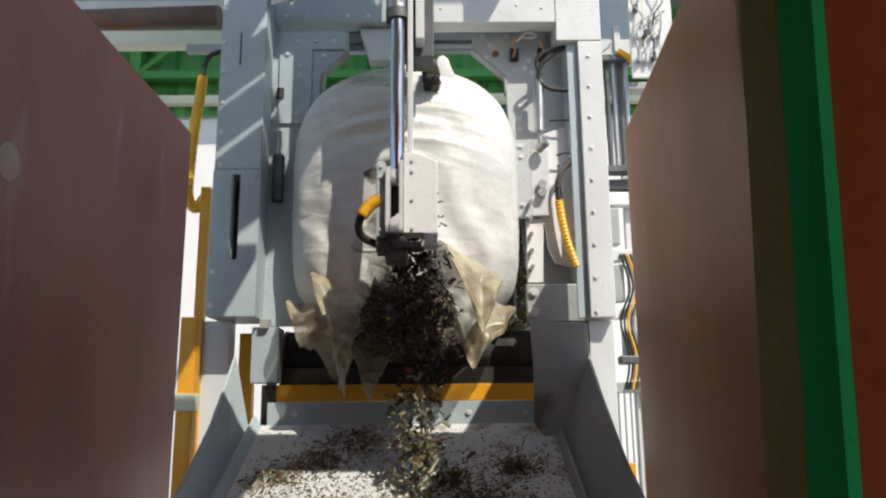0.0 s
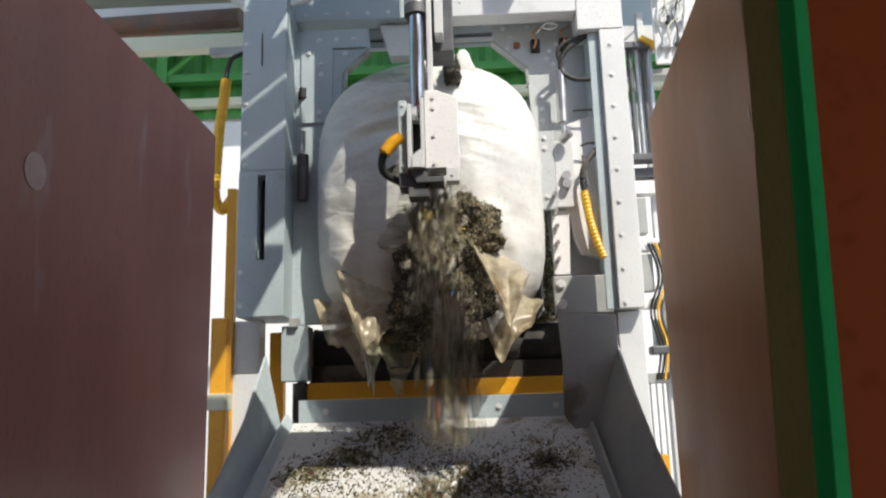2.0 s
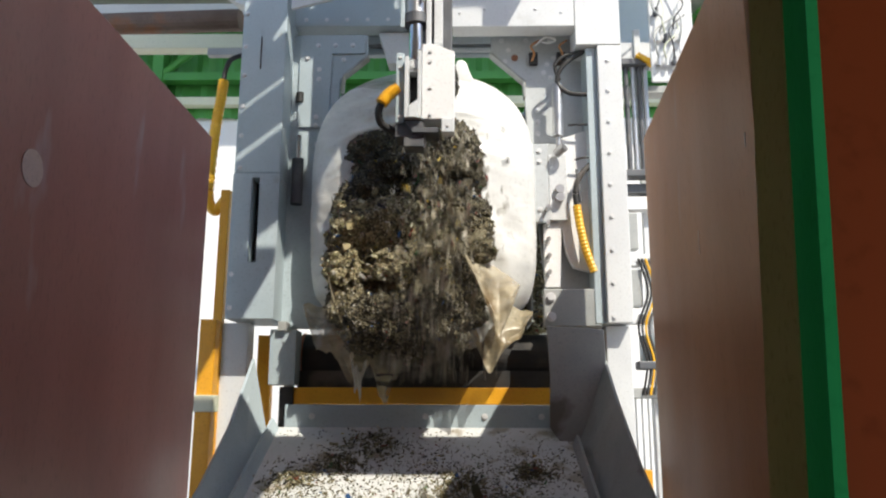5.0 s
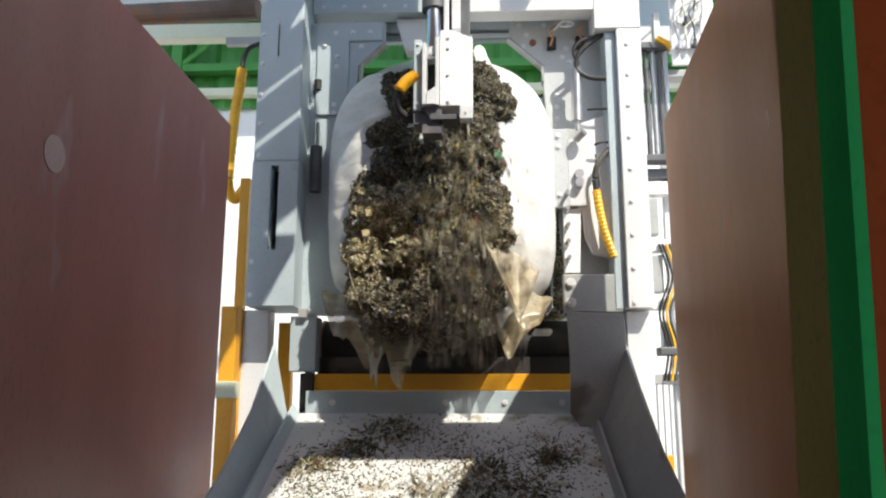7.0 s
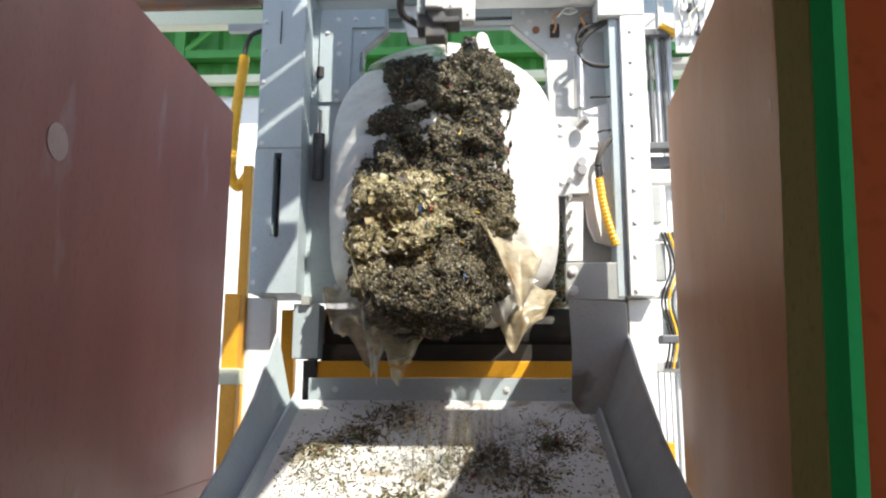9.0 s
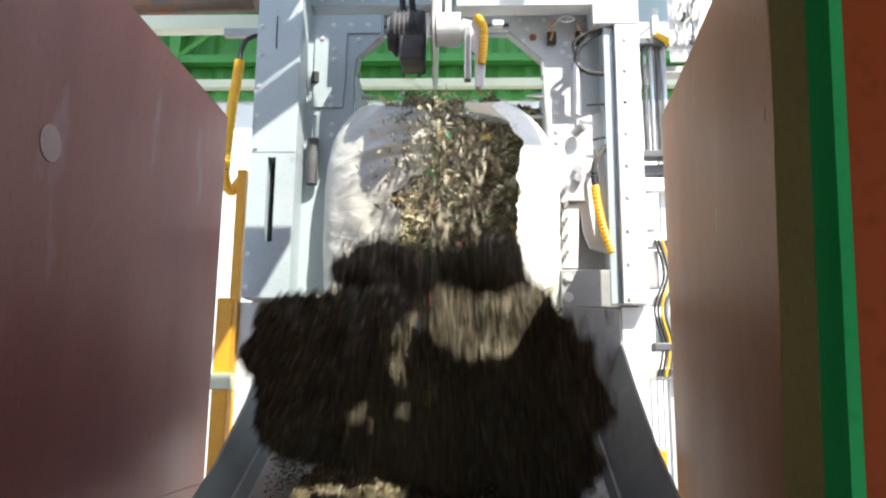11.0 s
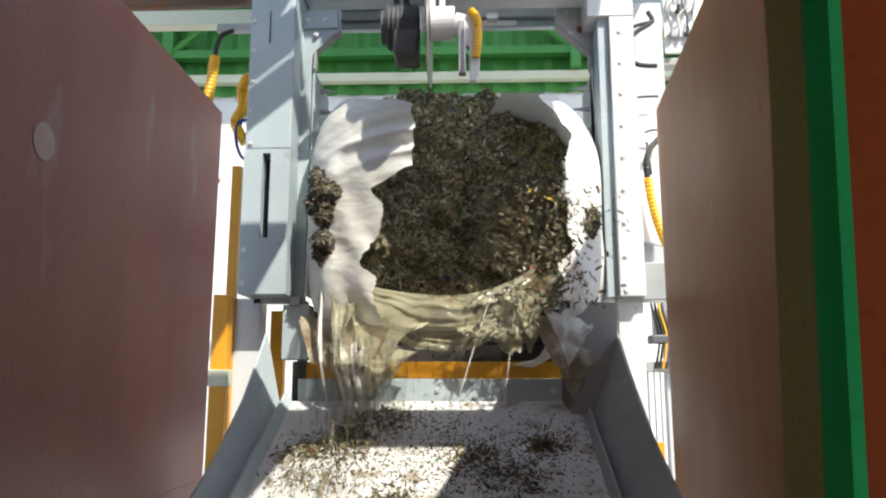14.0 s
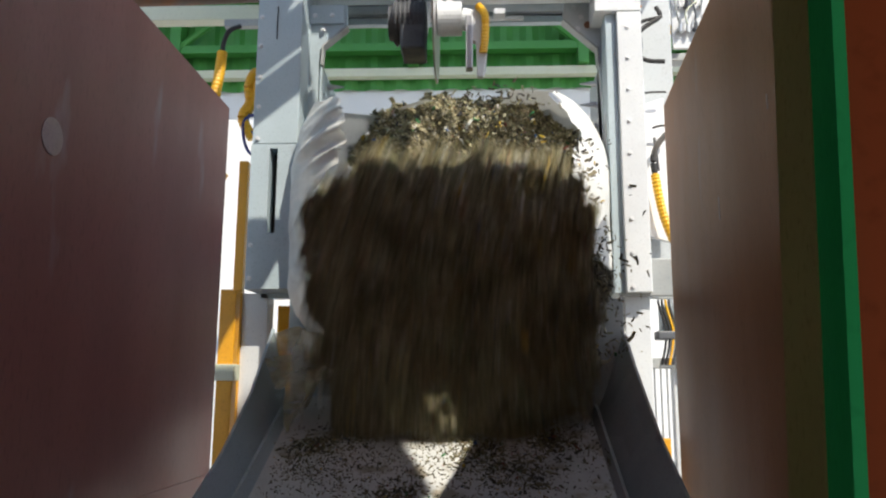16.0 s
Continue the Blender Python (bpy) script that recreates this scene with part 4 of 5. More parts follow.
def torn(k, amp, mid, low=0.0, top=0.0):
    return lambda v: min(1.21, mid + amp * noise.noise((v * 3.2, k, 0.0)) + amp * 0.40 * noise.noise((v * 8.0, k, 1.0)) + low * max(0, -0.55 - v) + amp * 0.10 * noise.noise((v * 31.0, k, 2.0)) + top * max(0, min(1, (v - 0.35) / 0.45)))


seam_l, seam_r = torn(2.0, 0.05, -0.03, 0.6), torn(9.0, 0.05, -0.03, 0.6)
_l, _r = torn(21.0, 0.22, 0.30), torn(33.0, 0.20, 0.60)


def rip_l(v):
    """The later tear on the shaded side: far in above, further out below and at the top."""
    return max(-0.02 + 0.03 * noise.noise((v * 9, 4.0, 0.0)), min(1.21, _l(v) - 0.42 * min(1, 2.2 * max(0, 1 - abs(v - 0.42) / 0.36)) + 0.9 * max(0, v - 0.70) / 0.22))


def rip_r(v):
    return max(0.2, min(1.21, _r(v) - 0.06 + 2.5 * max(0, v - 0.84)))


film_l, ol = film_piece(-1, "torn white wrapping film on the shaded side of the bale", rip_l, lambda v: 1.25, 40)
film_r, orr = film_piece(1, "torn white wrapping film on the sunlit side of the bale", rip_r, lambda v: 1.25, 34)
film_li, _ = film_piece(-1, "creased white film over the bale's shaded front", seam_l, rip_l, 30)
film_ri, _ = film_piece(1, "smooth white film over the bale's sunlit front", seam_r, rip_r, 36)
# hanging tatters
def drape(xa, xb, za, zb, y, tip, drop, gather=0.45, seed=0, nu=44, nv=26, sharp=1.2, sag=0.06, rag=0.07, top=None):
    """A slack torn sheet hanging from a slanted line, drawn together in folds towards its tip (0..1 along the line)."""
    bm = B()
    rows = []
    for j in range(nv + 1):
        g = j / nv
        row = []
        for i in range(nu + 1):
            u = i / nu
            far = abs(u - tip) / (tip if u < tip else 1 - tip)
            d = drop * (0.16 + 0.84 * (1 - far) ** sharp) * (1 + 6 * rag * noise.noise((u * 4, seed, 0.0)) + rag * 1.6 * noise.noise((u * 13, seed, 1.0)) + 0.6 * rag * noise.noise((u * 40, seed, 2.0)))
            x = xa + (xb - xa) * u
            xt = xa + (xb - xa) * tip
            x += (xt - x) * gather * g ** 1.3 + 0.012 * noise.noise((u * 6, g * 5, seed))
            z = za + (zb - za) * u + 0.012 * noise.noise((u * 9, seed, 4.0)) - d * g
            fold = math.sin(u * 9 + 7.0 * noise.noise((u * 2.5, g * 2.0, seed)) + seed) * (0.004 + 0.012 * g) + 0.014 * noise.noise((u * 6, g * 4, seed + 3))
            base = top(u) if top else y
            yy = base + (y - base) * g ** 0.7 + (fold - sag * math.sin(1.5 * g) + 0.03 * noise.noise((u * 3, g * 2.5, seed + 7)) + 0.006 * noise.noise((u * 14, g * 9, seed))) * min(1, 0.1 + 1.5 * g)
            row.append(bm.verts.new((x, yy, z)))
        rows.append(row)
    for p, q in zip(rows, rows[1:]):
        for i in range(nu):
            bm.faces.new((p[i], p[i + 1], q[i + 1], q[i]))
    return bm


W = lambda x, y, z, o: Vector((x, y, z)) - BC - o


def hung(parent, o, xa, xb, za, zb, y, *rest, material=None, **kw):
    p, q = W(xa, y, za, o), W(xb, y, zb, o)
    def on_film(u):
        x, v = xa + (xb - xa) * u - BC.x, max(-0.97, (za + (zb - za) * u - BC.z) / HH)
        f = min(abs(x) / outline(v), 0.97)
        return BC.y + 0.30 * (1 - (1 - f ** 3) ** 0.55) - 0.20 + 0.20 * abs(v) ** 5 - BC.y - o.y

    part("tatter", drape(p.x, q.x, p.z, q.z, p.y, *rest, top=on_film, **kw), material or FILM_T, parent, "thin torn hanging film", smooth=True)


hung(film_l, ol, -0.80, -0.30, 2.58, 2.50, 3.88, 0.55, 0.36, seed=1, gather=0.15, sharp=0.6, rag=0.06)
hung(film_l, ol, -0.58, -0.40, 2.50, 2.44, 3.82, 0.60, 0.40, seed=7, gather=0.5, sharp=0.6, rag=0.06, material=FILM_M)
hung(film_li, ol, -0.64, -0.28, 2.70, 2.52, 3.67, 0.40, 0.34, seed=31, gather=0.2, sharp=0.6, rag=0.05)
hung(film_ri, orr, 0.0, 0.32, 2.84, 2.66, 3.65, 0.62, 0.36, seed=35, gather=0.2, sharp=0.9, rag=0.04)
hung(film_r, orr, -0.04, 0.40, 2.60, 2.54, 3.86, 0.45, 0.36, seed=11, gather=0.15, sharp=0.9, rag=0.04)
hung(film_r, orr, 0.02, 0.30, 2.62, 2.58, 3.80, 0.35, 0.24, seed=15, gather=0.3, sharp=0.8, rag=0.05, material=FILM_M)
hung(film_l, ol, -0.64, -0.16, 2.44, 2.38, 3.66, 0.68, 0.30, seed=18, gather=0.35, sharp=0.7, rag=0.06, material=FILM_D)
bm = B()
e = W(0.02, 3.84, 3.74, orr)
prism(bm, [(e.x - 0.075, e.z), (e.x + 0.085, e.z), (e.x + 0.05, e.z + 0.075), (e.x + 0.034, e.z + 0.125), (e.x + 0.012, e.z + 0.145), (e.x - 0.014, e.z + 0.14), (e.x - 0.028, e.z + 0.11), (e.x - 0.035, e.z + 0.06)], e.y - 0.012, e.y + 0.012, 0.006)
part("film_ear", bm, FILM, film_ri, "twisted film ear at the bale's top", smooth=True)

# film sling under the bale
sling = thing("film_sling", "translucent yellowish film slung under the bale", "plastic film", (-0.12, 4.0, 2.5))
bm = B()
nu, nv = 90, 34
rows = []
for j in range(nv + 1):
    g = j / nv
    row = []
    for i in range(nu + 1):
        u = -1 + 2 * i / nu
        zt = -0.04 + 0.08 * u * u + (0.24 * u * u if u > 0 else 0.06 * u * u)
        zb = -0.33 + 0.28 * u * u + (0.08 * u if u > 0 else 0) + 0.05 * noise.noise((u * 4, 2.0, 0.0))
        z = zt + (zb - zt) * g
        y = -0.10 - 0.06 * math.sin(math.pi * min(g * 1.4, 1)) * (1 - u * u) + 0.004 * math.sin(44 * g + 14 * u * u + 2 * u + 5 * noise.noise((u * 3, g * 3, 7))) + 0.016 * noise.noise((u * 5, g * 6 + 2 * u * u, 3)) + 0.006 * noise.noise((u * 16, g * 22 + 6 * u * u, 3)) + 0.15 * u * u
        row.append(bm.verts.new((u * 0.64, y, z)))
    rows.append(row)
for a, b in zip(rows, rows[1:]):
    for i in range(nu):
        bm.faces.new((a[i], a[i + 1], b[i + 1], b[i]))
part("sheet", bm, FILM_D, sling, smooth=True)
for xa, xb, za, zb, y, tip, drop, gt, sd in ((-0.58, -0.06, -0.02, -0.16, -0.13, 0.36, 0.58, 0.55, 21), (0.02, 0.56, -0.20, 0.06, -0.13, 0.62, 0.34, 0.20, 23), (-0.62, -0.40, 0.02, -0.02, -0.16, 0.3, 0.60, 0.75, 25),
                                    (0.26, 0.58, -0.04, 0.08, -0.15, 0.45, 0.36, 0.35, 27)):
    part("tatter", drape(xa, xb, za, zb, y, tip, drop, gt, sd), FILM_D, sling, "thin dirty film hanging in folds", smooth=True)
for x0, x1, zb in ((0.22, 0.05, -0.55), (0.34, 0.27, -0.60)):
    bm = tube(B(), [(x0, -0.14, -0.02), ((x0 + x1) / 2, -0.17, zb * 0.5), (x1, -0.18, zb)], 0.003, 5)
    part("string", bm, FILM, sling)

for x0, x1, z0, z1, w, sd in ((-0.66, -0.60, 0.02, -0.58, 0.035, 51), (-0.60, -0.50, 0.0, -0.64, 0.03, 52), (-0.46, -0.42, -0.14, -0.62, 0.09, 53), (-0.53, -0.55, -0.05, -0.40, 0.05, 54)):
    bm = ribbon(B(), [(x0, -0.11, z0), ((x0 + x1) / 2 - 0.02, -0.16, (z0 + z1) / 2), (x1, -0.20, z1)], w, w * 0.35, sd, 6)
    part("strand", bm, FILM, sling, "thin white strand of film", smooth=True)

# film lining behind the waste
bm = B()
rows = []
for j in range(21):
    z = -0.72 + 1.14 * j / 20
    rows.append([bm.verts.new((-0.72 + 1.48 * i / 24, 0.04 * noise.noise((i * 0.5, j * 0.5, 0)) - 0.9 * (abs(i - 12) / 12) ** 6 * 0.3, z)) for i in range(25)])
for a, b in zip(rows, rows[1:]):
    for i in range(24):
        bm.faces.new((a[i], a[i + 1], b[i + 1], b[i]))
back_film = tagged(part("film_backing", bm, FILM, smooth=True), "white wrapping film behind the waste", "plastic film")
back_film.location = (-0.12, 5.12, 3.15)


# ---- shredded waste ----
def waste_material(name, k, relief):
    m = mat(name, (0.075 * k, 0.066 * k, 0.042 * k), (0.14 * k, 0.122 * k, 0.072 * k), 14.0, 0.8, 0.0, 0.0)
    n, l = m.node_tree.nodes, m.node_tree.links
    p = n["Principled BSDF"]
    base = p.inputs["Base Color"].links[0].from_socket
    co = n.new("ShaderNodeTexCoord")
    v = n.new("ShaderNodeTexVoronoi")
    v.inputs["Scale"].default_value = 120.0
    l.new(co.outputs["Object"], v.inputs["Vector"])
    sep = n.new("ShaderNodeSeparateColor")
    l.new(v.outputs["Color"], sep.inputs[0])
    r = n.new("ShaderNodeValToRGB")
    e = r.color_ramp.elements
    e[0].position, e[0].color = 0.0, (0.035, 0.03, 0.024, 1)
    e[1].position, e[1].color = 1.0, (0.62, 0.60, 0.55, 1)
    for pos, c in ((0.35, (0.11, 0.098, 0.055)), (0.6, (0.20, 0.17, 0.09)), (0.8, (0.30, 0.26, 0.145)), (0.93, (0.44, 0.40, 0.28))):
        q = e.new(pos)
        q.color = (*(x * (0.55 + 0.45 * k) for x in c), 1)
    l.new(sep.outputs[0], r.inputs[0])
    x = n.new("ShaderNodeMix")
    x.data_type = "RGBA"
    x.inputs[0].default_value = 0.65
    l.new(base, x.inputs[6])
    l.new(r.outputs[0], x.inputs[7])
    l.new(x.outputs[2], p.inputs["Base Color"])
    b = n.new("ShaderNodeBump")
    b.inputs["Strength"].default_value, b.inputs["Distance"].default_value = relief, 0.012
    l.new(v.outputs["Distance"], b.inputs["Height"])
    l.new(b.outputs[0], p.inputs["Normal"])
    return m


def flake_material(name, tones):
    m = bpy.data.materials.new(name)
    m.use_nodes = True
    n, l = m.node_tree.nodes, m.node_tree.links
    g = n.new("ShaderNodeNewGeometry")
    r = n.new("ShaderNodeValToRGB")
    r.color_ramp.interpolation = "CONSTANT"
    e = r.color_ramp.elements
    e[0].position, e[0].color = 0.0, (*tones[0], 1)
    e[1].position, e[1].color = 0.22, (*tones[1], 1)
    for pos, c in ((0.46, tones[2]), (0.66, tones[3]), (0.80, tones[4]), (0.88, tones[5]), (0.92, (0.035, 0.035, 0.04)),
                   (0.962, (0.35, 0.05, 0.03)), (0.972, (0.05, 0.16, 0.42)), (0.980, (0.05, 0.25, 0.08)), (0.988, (0.75, 0.52, 0.04)), (0.993, (0.5, 0.25, 0.2))):
        k = e.new(pos)
        k.color = (*c, 1)
    l.new(g.outputs["Random Per Island"], r.inputs[0])
    p = n["Principled BSDF"]
    t = n.new("ShaderNodeTexNoise")
    t.inputs["Scale"].default_value = 120.0
    mx = n.new("ShaderNodeMix")
    mx.data_type, mx.blend_type = "RGBA", "MULTIPLY"
    mx.inputs[0].default_value = 0.5
    l.new(r.outputs[0], mx.inputs[6])
    l.new(t.outputs["Color"], mx.inputs[7])
    l.new(mx.outputs[2], p.inputs["Base Color"])
    p.inputs["Roughness"].default_value = 0.55
    return m


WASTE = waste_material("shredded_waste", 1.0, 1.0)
# WASTE again in darker tones: shade over the waste put into the colour
WASTE_SHADE = waste_material("shade_dark_waste", 0.4, 1.0)
# paler tones for the block; on clump 9 they stand in for sun
INNER = waste_material("paler_shredded_waste", 2.3, 0.8)
FLAKE = flake_material("waste_flakes", ((0.06, 0.053, 0.03), (0.14, 0.125, 0.065), (0.23, 0.20, 0.105), (0.33, 0.28, 0.155), (0.42, 0.40, 0.26), (0.66, 0.64, 0.54)))
# scraps darkened to match, shade in their colour
SHADE_FLAKE = flake_material("shade_dark_flakes", ((0.014, 0.013, 0.011), (0.03, 0.027, 0.02), (0.05, 0.045, 0.032), (0.08, 0.07, 0.045), (0.14, 0.125, 0.085), (0.42, 0.40, 0.34)))
INNER_FLAKE = flake_material("paler_waste_flakes", ((0.10, 0.09, 0.045), (0.26, 0.24, 0.12), (0.42, 0.38, 0.20), (0.58, 0.50, 0.28), (0.68, 0.66, 0.46), (0.86, 0.84, 0.76)))
PALE_FLAKE = flake_material("loose_pale_flakes", ((0.16, 0.14, 0.09), (0.28, 0.25, 0.16), (0.42, 0.38, 0.27), (0.55, 0.51, 0.40), (0.62, 0.58, 0.47), (0.72, 0.70, 0.62)))


def flakes(name, spots, parent, lo=0.008, hi=0.03, seed=0, tall=1.0, material=None):
    """Many bent scraps in one mesh at the given (place, normal) spots."""
    rng = np.random.default_rng(seed)
    verts, faces = [], []
    for p, nrm in spots:
        a = rng.uniform(lo, hi) * (1 if rng.random() > 0.06 else 1.8)
        b = a * rng.uniform(0.12, 0.5)
        nv = Vector(nrm) + Vector(rng.normal(0, 0.55, 3))
        q = nv.to_track_quat("Z", "Y") @ Euler((0, 0, rng.uniform(0, 6.28))).to_quaternion()
        h, c = 0.0016, a * rng.uniform(-0.35, 0.35)
        k = len(verts)
        for x, y, z in ((-a, -b, 0), (0, -b, c), (a, -b * 0.6, 0), (a, b, 0), (0, b * 0.8, c), (-a, b, 0)):
            for d in (h, -h):
                w = q @ Vector((x, y, z + d))
                verts.append((p[0] + w.x, p[1] + w.y, p[2] + w.z * tall))
        for f in ((0, 2, 8, 10), (2, 4, 6, 8), (11, 9, 3, 1), (9, 7, 5, 3), (1, 3, 2, 0), (3, 5, 4, 2), (5, 7, 6, 4), (7, 9, 8, 6), (9, 11, 10, 8), (11, 1, 0, 10)):
            faces.append([k + i for i in f])
    me = bpy.data.meshes.new(name)
    me.from_pydata(verts, [], faces)
    me.materials.append(material or FLAKE)
    ob = new(name, me)
    ob.parent = parent
    ob["kind"] = "stuff"
    return ob


def waste_lump(name, label, at, size, seed, count, sharp=2.4, rough=0.16, group="", knob=0.012, flake=0.013, paler=False, in_shade=False):
    """A lump of shredded waste: a rounded, broken core with loose scraps on its surface."""
    t = thing(name, label, "waste", at, group)
    bm = B()
    bmesh.ops.create_icosphere(bm, subdivisions=6 if size[0] > 0.5 else 5, radius=1)
    sx, sy, sz = size
    for v in bm.verts:
        d = v.co.normalized()
        k = (abs(d.x) ** sharp + abs(d.y) ** sharp + abs(d.z) ** sharp) ** (-1 / sharp)
        p = Vector((d.x * sx, d.y * sy, d.z * sz)) * k
        g = noise.fractal(p * 6 + Vector((seed, 0, 0)), 0.8, 2.0, 5)
        p += d * (g * rough * min(sx, sz) + knob * noise.noise(p * 45) + 0.5 * knob * noise.noise(p * 90))
        v.co = p
    spots = []
    rng = random.Random(seed)
    bm.normal_update()
    vs = [v for v in bm.verts if v.normal.y < 0.35]
    for _ in range(count):
        v = rng.choice(vs)
        spots.append((v.co + Vector((rng.uniform(-0.006, 0.006), rng.uniform(-0.006, 0.004), rng.uniform(-0.006, 0.006))), v.normal))
    part("core", bm, INNER if paler else WASTE_SHADE if in_shade else WASTE, t, smooth=False)
    flakes("debris", spots, t, 0.004, flake, seed, 1.0, INNER_FLAKE if paler else SHADE_FLAKE if in_shade else FLAKE)
    return t


LUMPS = []   # (thing, resting place, push out from, until)
for x, z, sx, sz, t0, t1 in ((-0.14, 2.44, 0.17, 0.15, -1, 0), (-0.08, 2.62, 0.20, 0.18, -1, 0.2), (-0.05, 2.86, 0.17, 0.17, 0.7, 1.6), (-0.05, 3.08, 0.17, 0.16, 1.8, 2.7),
                             (-0.06, 3.30, 0.18, 0.16, 2.9, 3.6), (-0.04, 3.52, 0.20, 0.17, 4.2, 6.0), (-0.035, 3.72, 0.035, 0.07, -1, 0), (-0.32, 2.45, 0.17, 0.14, 2.9, 3.5), (-0.38, 2.60, 0.21, 0.17, 3.0, 3.5),
                             (-0.39, 2.84, 0.22, 0.18, 2.6, 3.5), (-0.37, 3.08, 0.20, 0.18, 2.9, 3.5), (-0.38, 3.28, 0.14, 0.15, 3.2, 3.7), (-0.34, 3.56, 0.13, 0.13, 4.5, 6.2)):
    k = len(LUMPS)
    out = Vector((x, 3.80 - 0.10 * (z < 2.5) - 0.05 * (k == 9), z))
    # shade is coloured into the upper and lower clumps, sun into clump 9
    lump = waste_lump("waste_clump", "dark clump of shredded waste breaking out of the bale", out, (sx * 1.18, 0.15, sz * 1.1), 11 + 7 * k, 1500, 3.0, 0.36, "clumps of waste", in_shade=z > 2.95 or z < 2.5 or k == 1, paler=k == 9, flake=0.022 if k == 9 else 0.013)
    LUMPS.append((lump, out, t0, t1))

POKES = []   # clumps that show late through holes in the film
for x, y, z, s in ((-0.745, 3.865, 2.97, (0.085, 0.075, 0.15)), (-0.735, 3.87, 2.71, (0.065, 0.065, 0.085)), (0.53, 3.87, 2.86, (0.10, 0.07, 0.12))):
    p = Vector((x, y, z))
    POKES.append((waste_lump("waste_clump", "small dark clump of waste showing through a hole in the film", p, s, 700 + int(100 * z), 420, 2.2, 0.75, "clumps of waste", in_shade=True), p))

# loose waste coloured dark for the shade it drops through
BALL = waste_lump("waste_clump", "dark loose clump of waste that drops from the bale", (-0.17, 4.15, 2.9), (0.30, 0.18, 0.32), 301, 1100, 2.2, 0.30, "clumps of waste", in_shade=True)
SLAB = waste_lump("waste_slab", "broad dark slab of compacted shredded waste", (-0.16, 4.18, 2.98), (0.46, 0.13, 0.54), 401, 3600, 3.2, 0.20, in_shade=True)
HEAP = waste_lump("waste_slab", "dark heap of waste low in the bale", (-0.40, 4.16, 2.80), (0.36, 0.12, 0.38), 431, 2200, 2.6, 0.22, in_shade=True)
CORE = waste_lump("waste_block", "large compacted block of dark shredded waste", (-0.07, 4.54, 3.09), (0.63, 0.20, 0.68), 501, 34000, 4.2, 0.15, knob=0.022, flake=0.021, paler=True)
bm = B()
box(bm, -0.018, 0.018, -0.006, 0.006, -0.012, 0.012, 0.004)
scrap = part("scrap", bm, HOSE, CORE, "bright yellow plastic scrap")
scrap.location, scrap.rotation_euler = (0.30, -0.222, -0.13), (0.1, 0.5, 0.2)
REAR = waste_lump("waste_block", "pale sunlit remainder of the bale behind the block", (-0.07, 4.93, 3.13), (0.63, 0.17, 0.68), 541, 14000, 4.0, 0.16, knob=0.018, flake=0.022, paler=True)

# ---- falling scraps ----
STREAMS = []   # (thing, start, place, drift)
rs = random.Random(5)


def stream(k, t, x, y, z, wide, n=130, drop=0.30):
    spots = []
    for _ in range(n):
        spots.append((Vector((rs.gauss(0, wide), rs.gauss(0, 0.05), rs.uniform(-drop, drop))), Vector((rs.gauss(0, 1), rs.gauss(0, 1), rs.gauss(0, 1)))))
    th = thing("falling_debris", "loose pale scraps of shredded waste falling from the bale", "waste", (x, 4.3, z), "falling scraps")
    flakes("debris", spots, th, 0.007, 0.024 if t < 12.4 else 0.017, 900 + k, 1.0, (SHADE_FLAKE if k % 3 else FLAKE) if t < 0.9 else PALE_FLAKE if k % 4 and t < 12.4 else FLAKE)
    STREAMS.append((th, t, Vector((x, y, z)), rs.uniform(-0.05, 0.05)))


k = 0
t = -0.35
while t < 8.6:
    z = 2.68 + 0.137 * min(max(t, 0), 4.1) + (0.18 if t > 7.6 else 0)
    stream(k, t, -0.10 + rs.uniform(-0.05, 0.05), 3.46, z, 0.06 + (0.05 if t > 2.2 else 0) + (0.06 if t > 7.7 else 0), 620 if t < 0.9 else 700 if t < 4.3 else 430 if t < 7.6 else 520)
    k += 1
    t += 0.20
for t, x, z in ((10.55, -0.3, 3.2), (10.6, 0.0, 3.3), (10.6, 0.30, 2.7), (10.75, -0.4, 2.8), (10.85, -0.1, 3.2), (10.72, 0.36, 2.6), (11.0, -0.2, 3.2), (11.05, 0.2, 2.8), (11.15, -0.4, 2.7),
                (11.3, -0.15, 3.1), (11.35, 0.15, 2.7), (11.5, -0.35, 2.8), (11.6, 0.0, 2.7), (11.7, 0.1, 2.75), (11.75, -0.2, 2.7), (11.8, -0.45, 2.6), (11.85, 0.2, 2.6), (11.9, 0.0, 2.6), (11.95, 0.32, 2.55), (12.05, -0.1, 2.5), (12.3, 0.0, 2.4), (12.6, -0.6, 2.75),
                (12.8, -0.62, 2.7), (12.95, -0.6, 2.7), (13.15, -0.58, 2.7), (13.35, -0.6, 2.7), (13.5, -0.55, 2.6), (13.7, -0.5, 2.6), (13.95, 0.4, 2.75), (14.05, 0.45, 2.7), (14.2, 0.42, 2.7),
                (14.35, 0.4, 2.6), (14.1, -0.5, 2.5), (15.55, 0.0, 3.5), (15.6, -0.4, 3.4), (15.62, 0.4, 3.4), (15.7, 0.1, 3.4), (15.72, 0.5, 2.7)):
    stream(k, t, x, 3.62, z, 0.12, 560)
    k += 1

# scraps lying on the chute
rl = random.Random(8)
spots = []
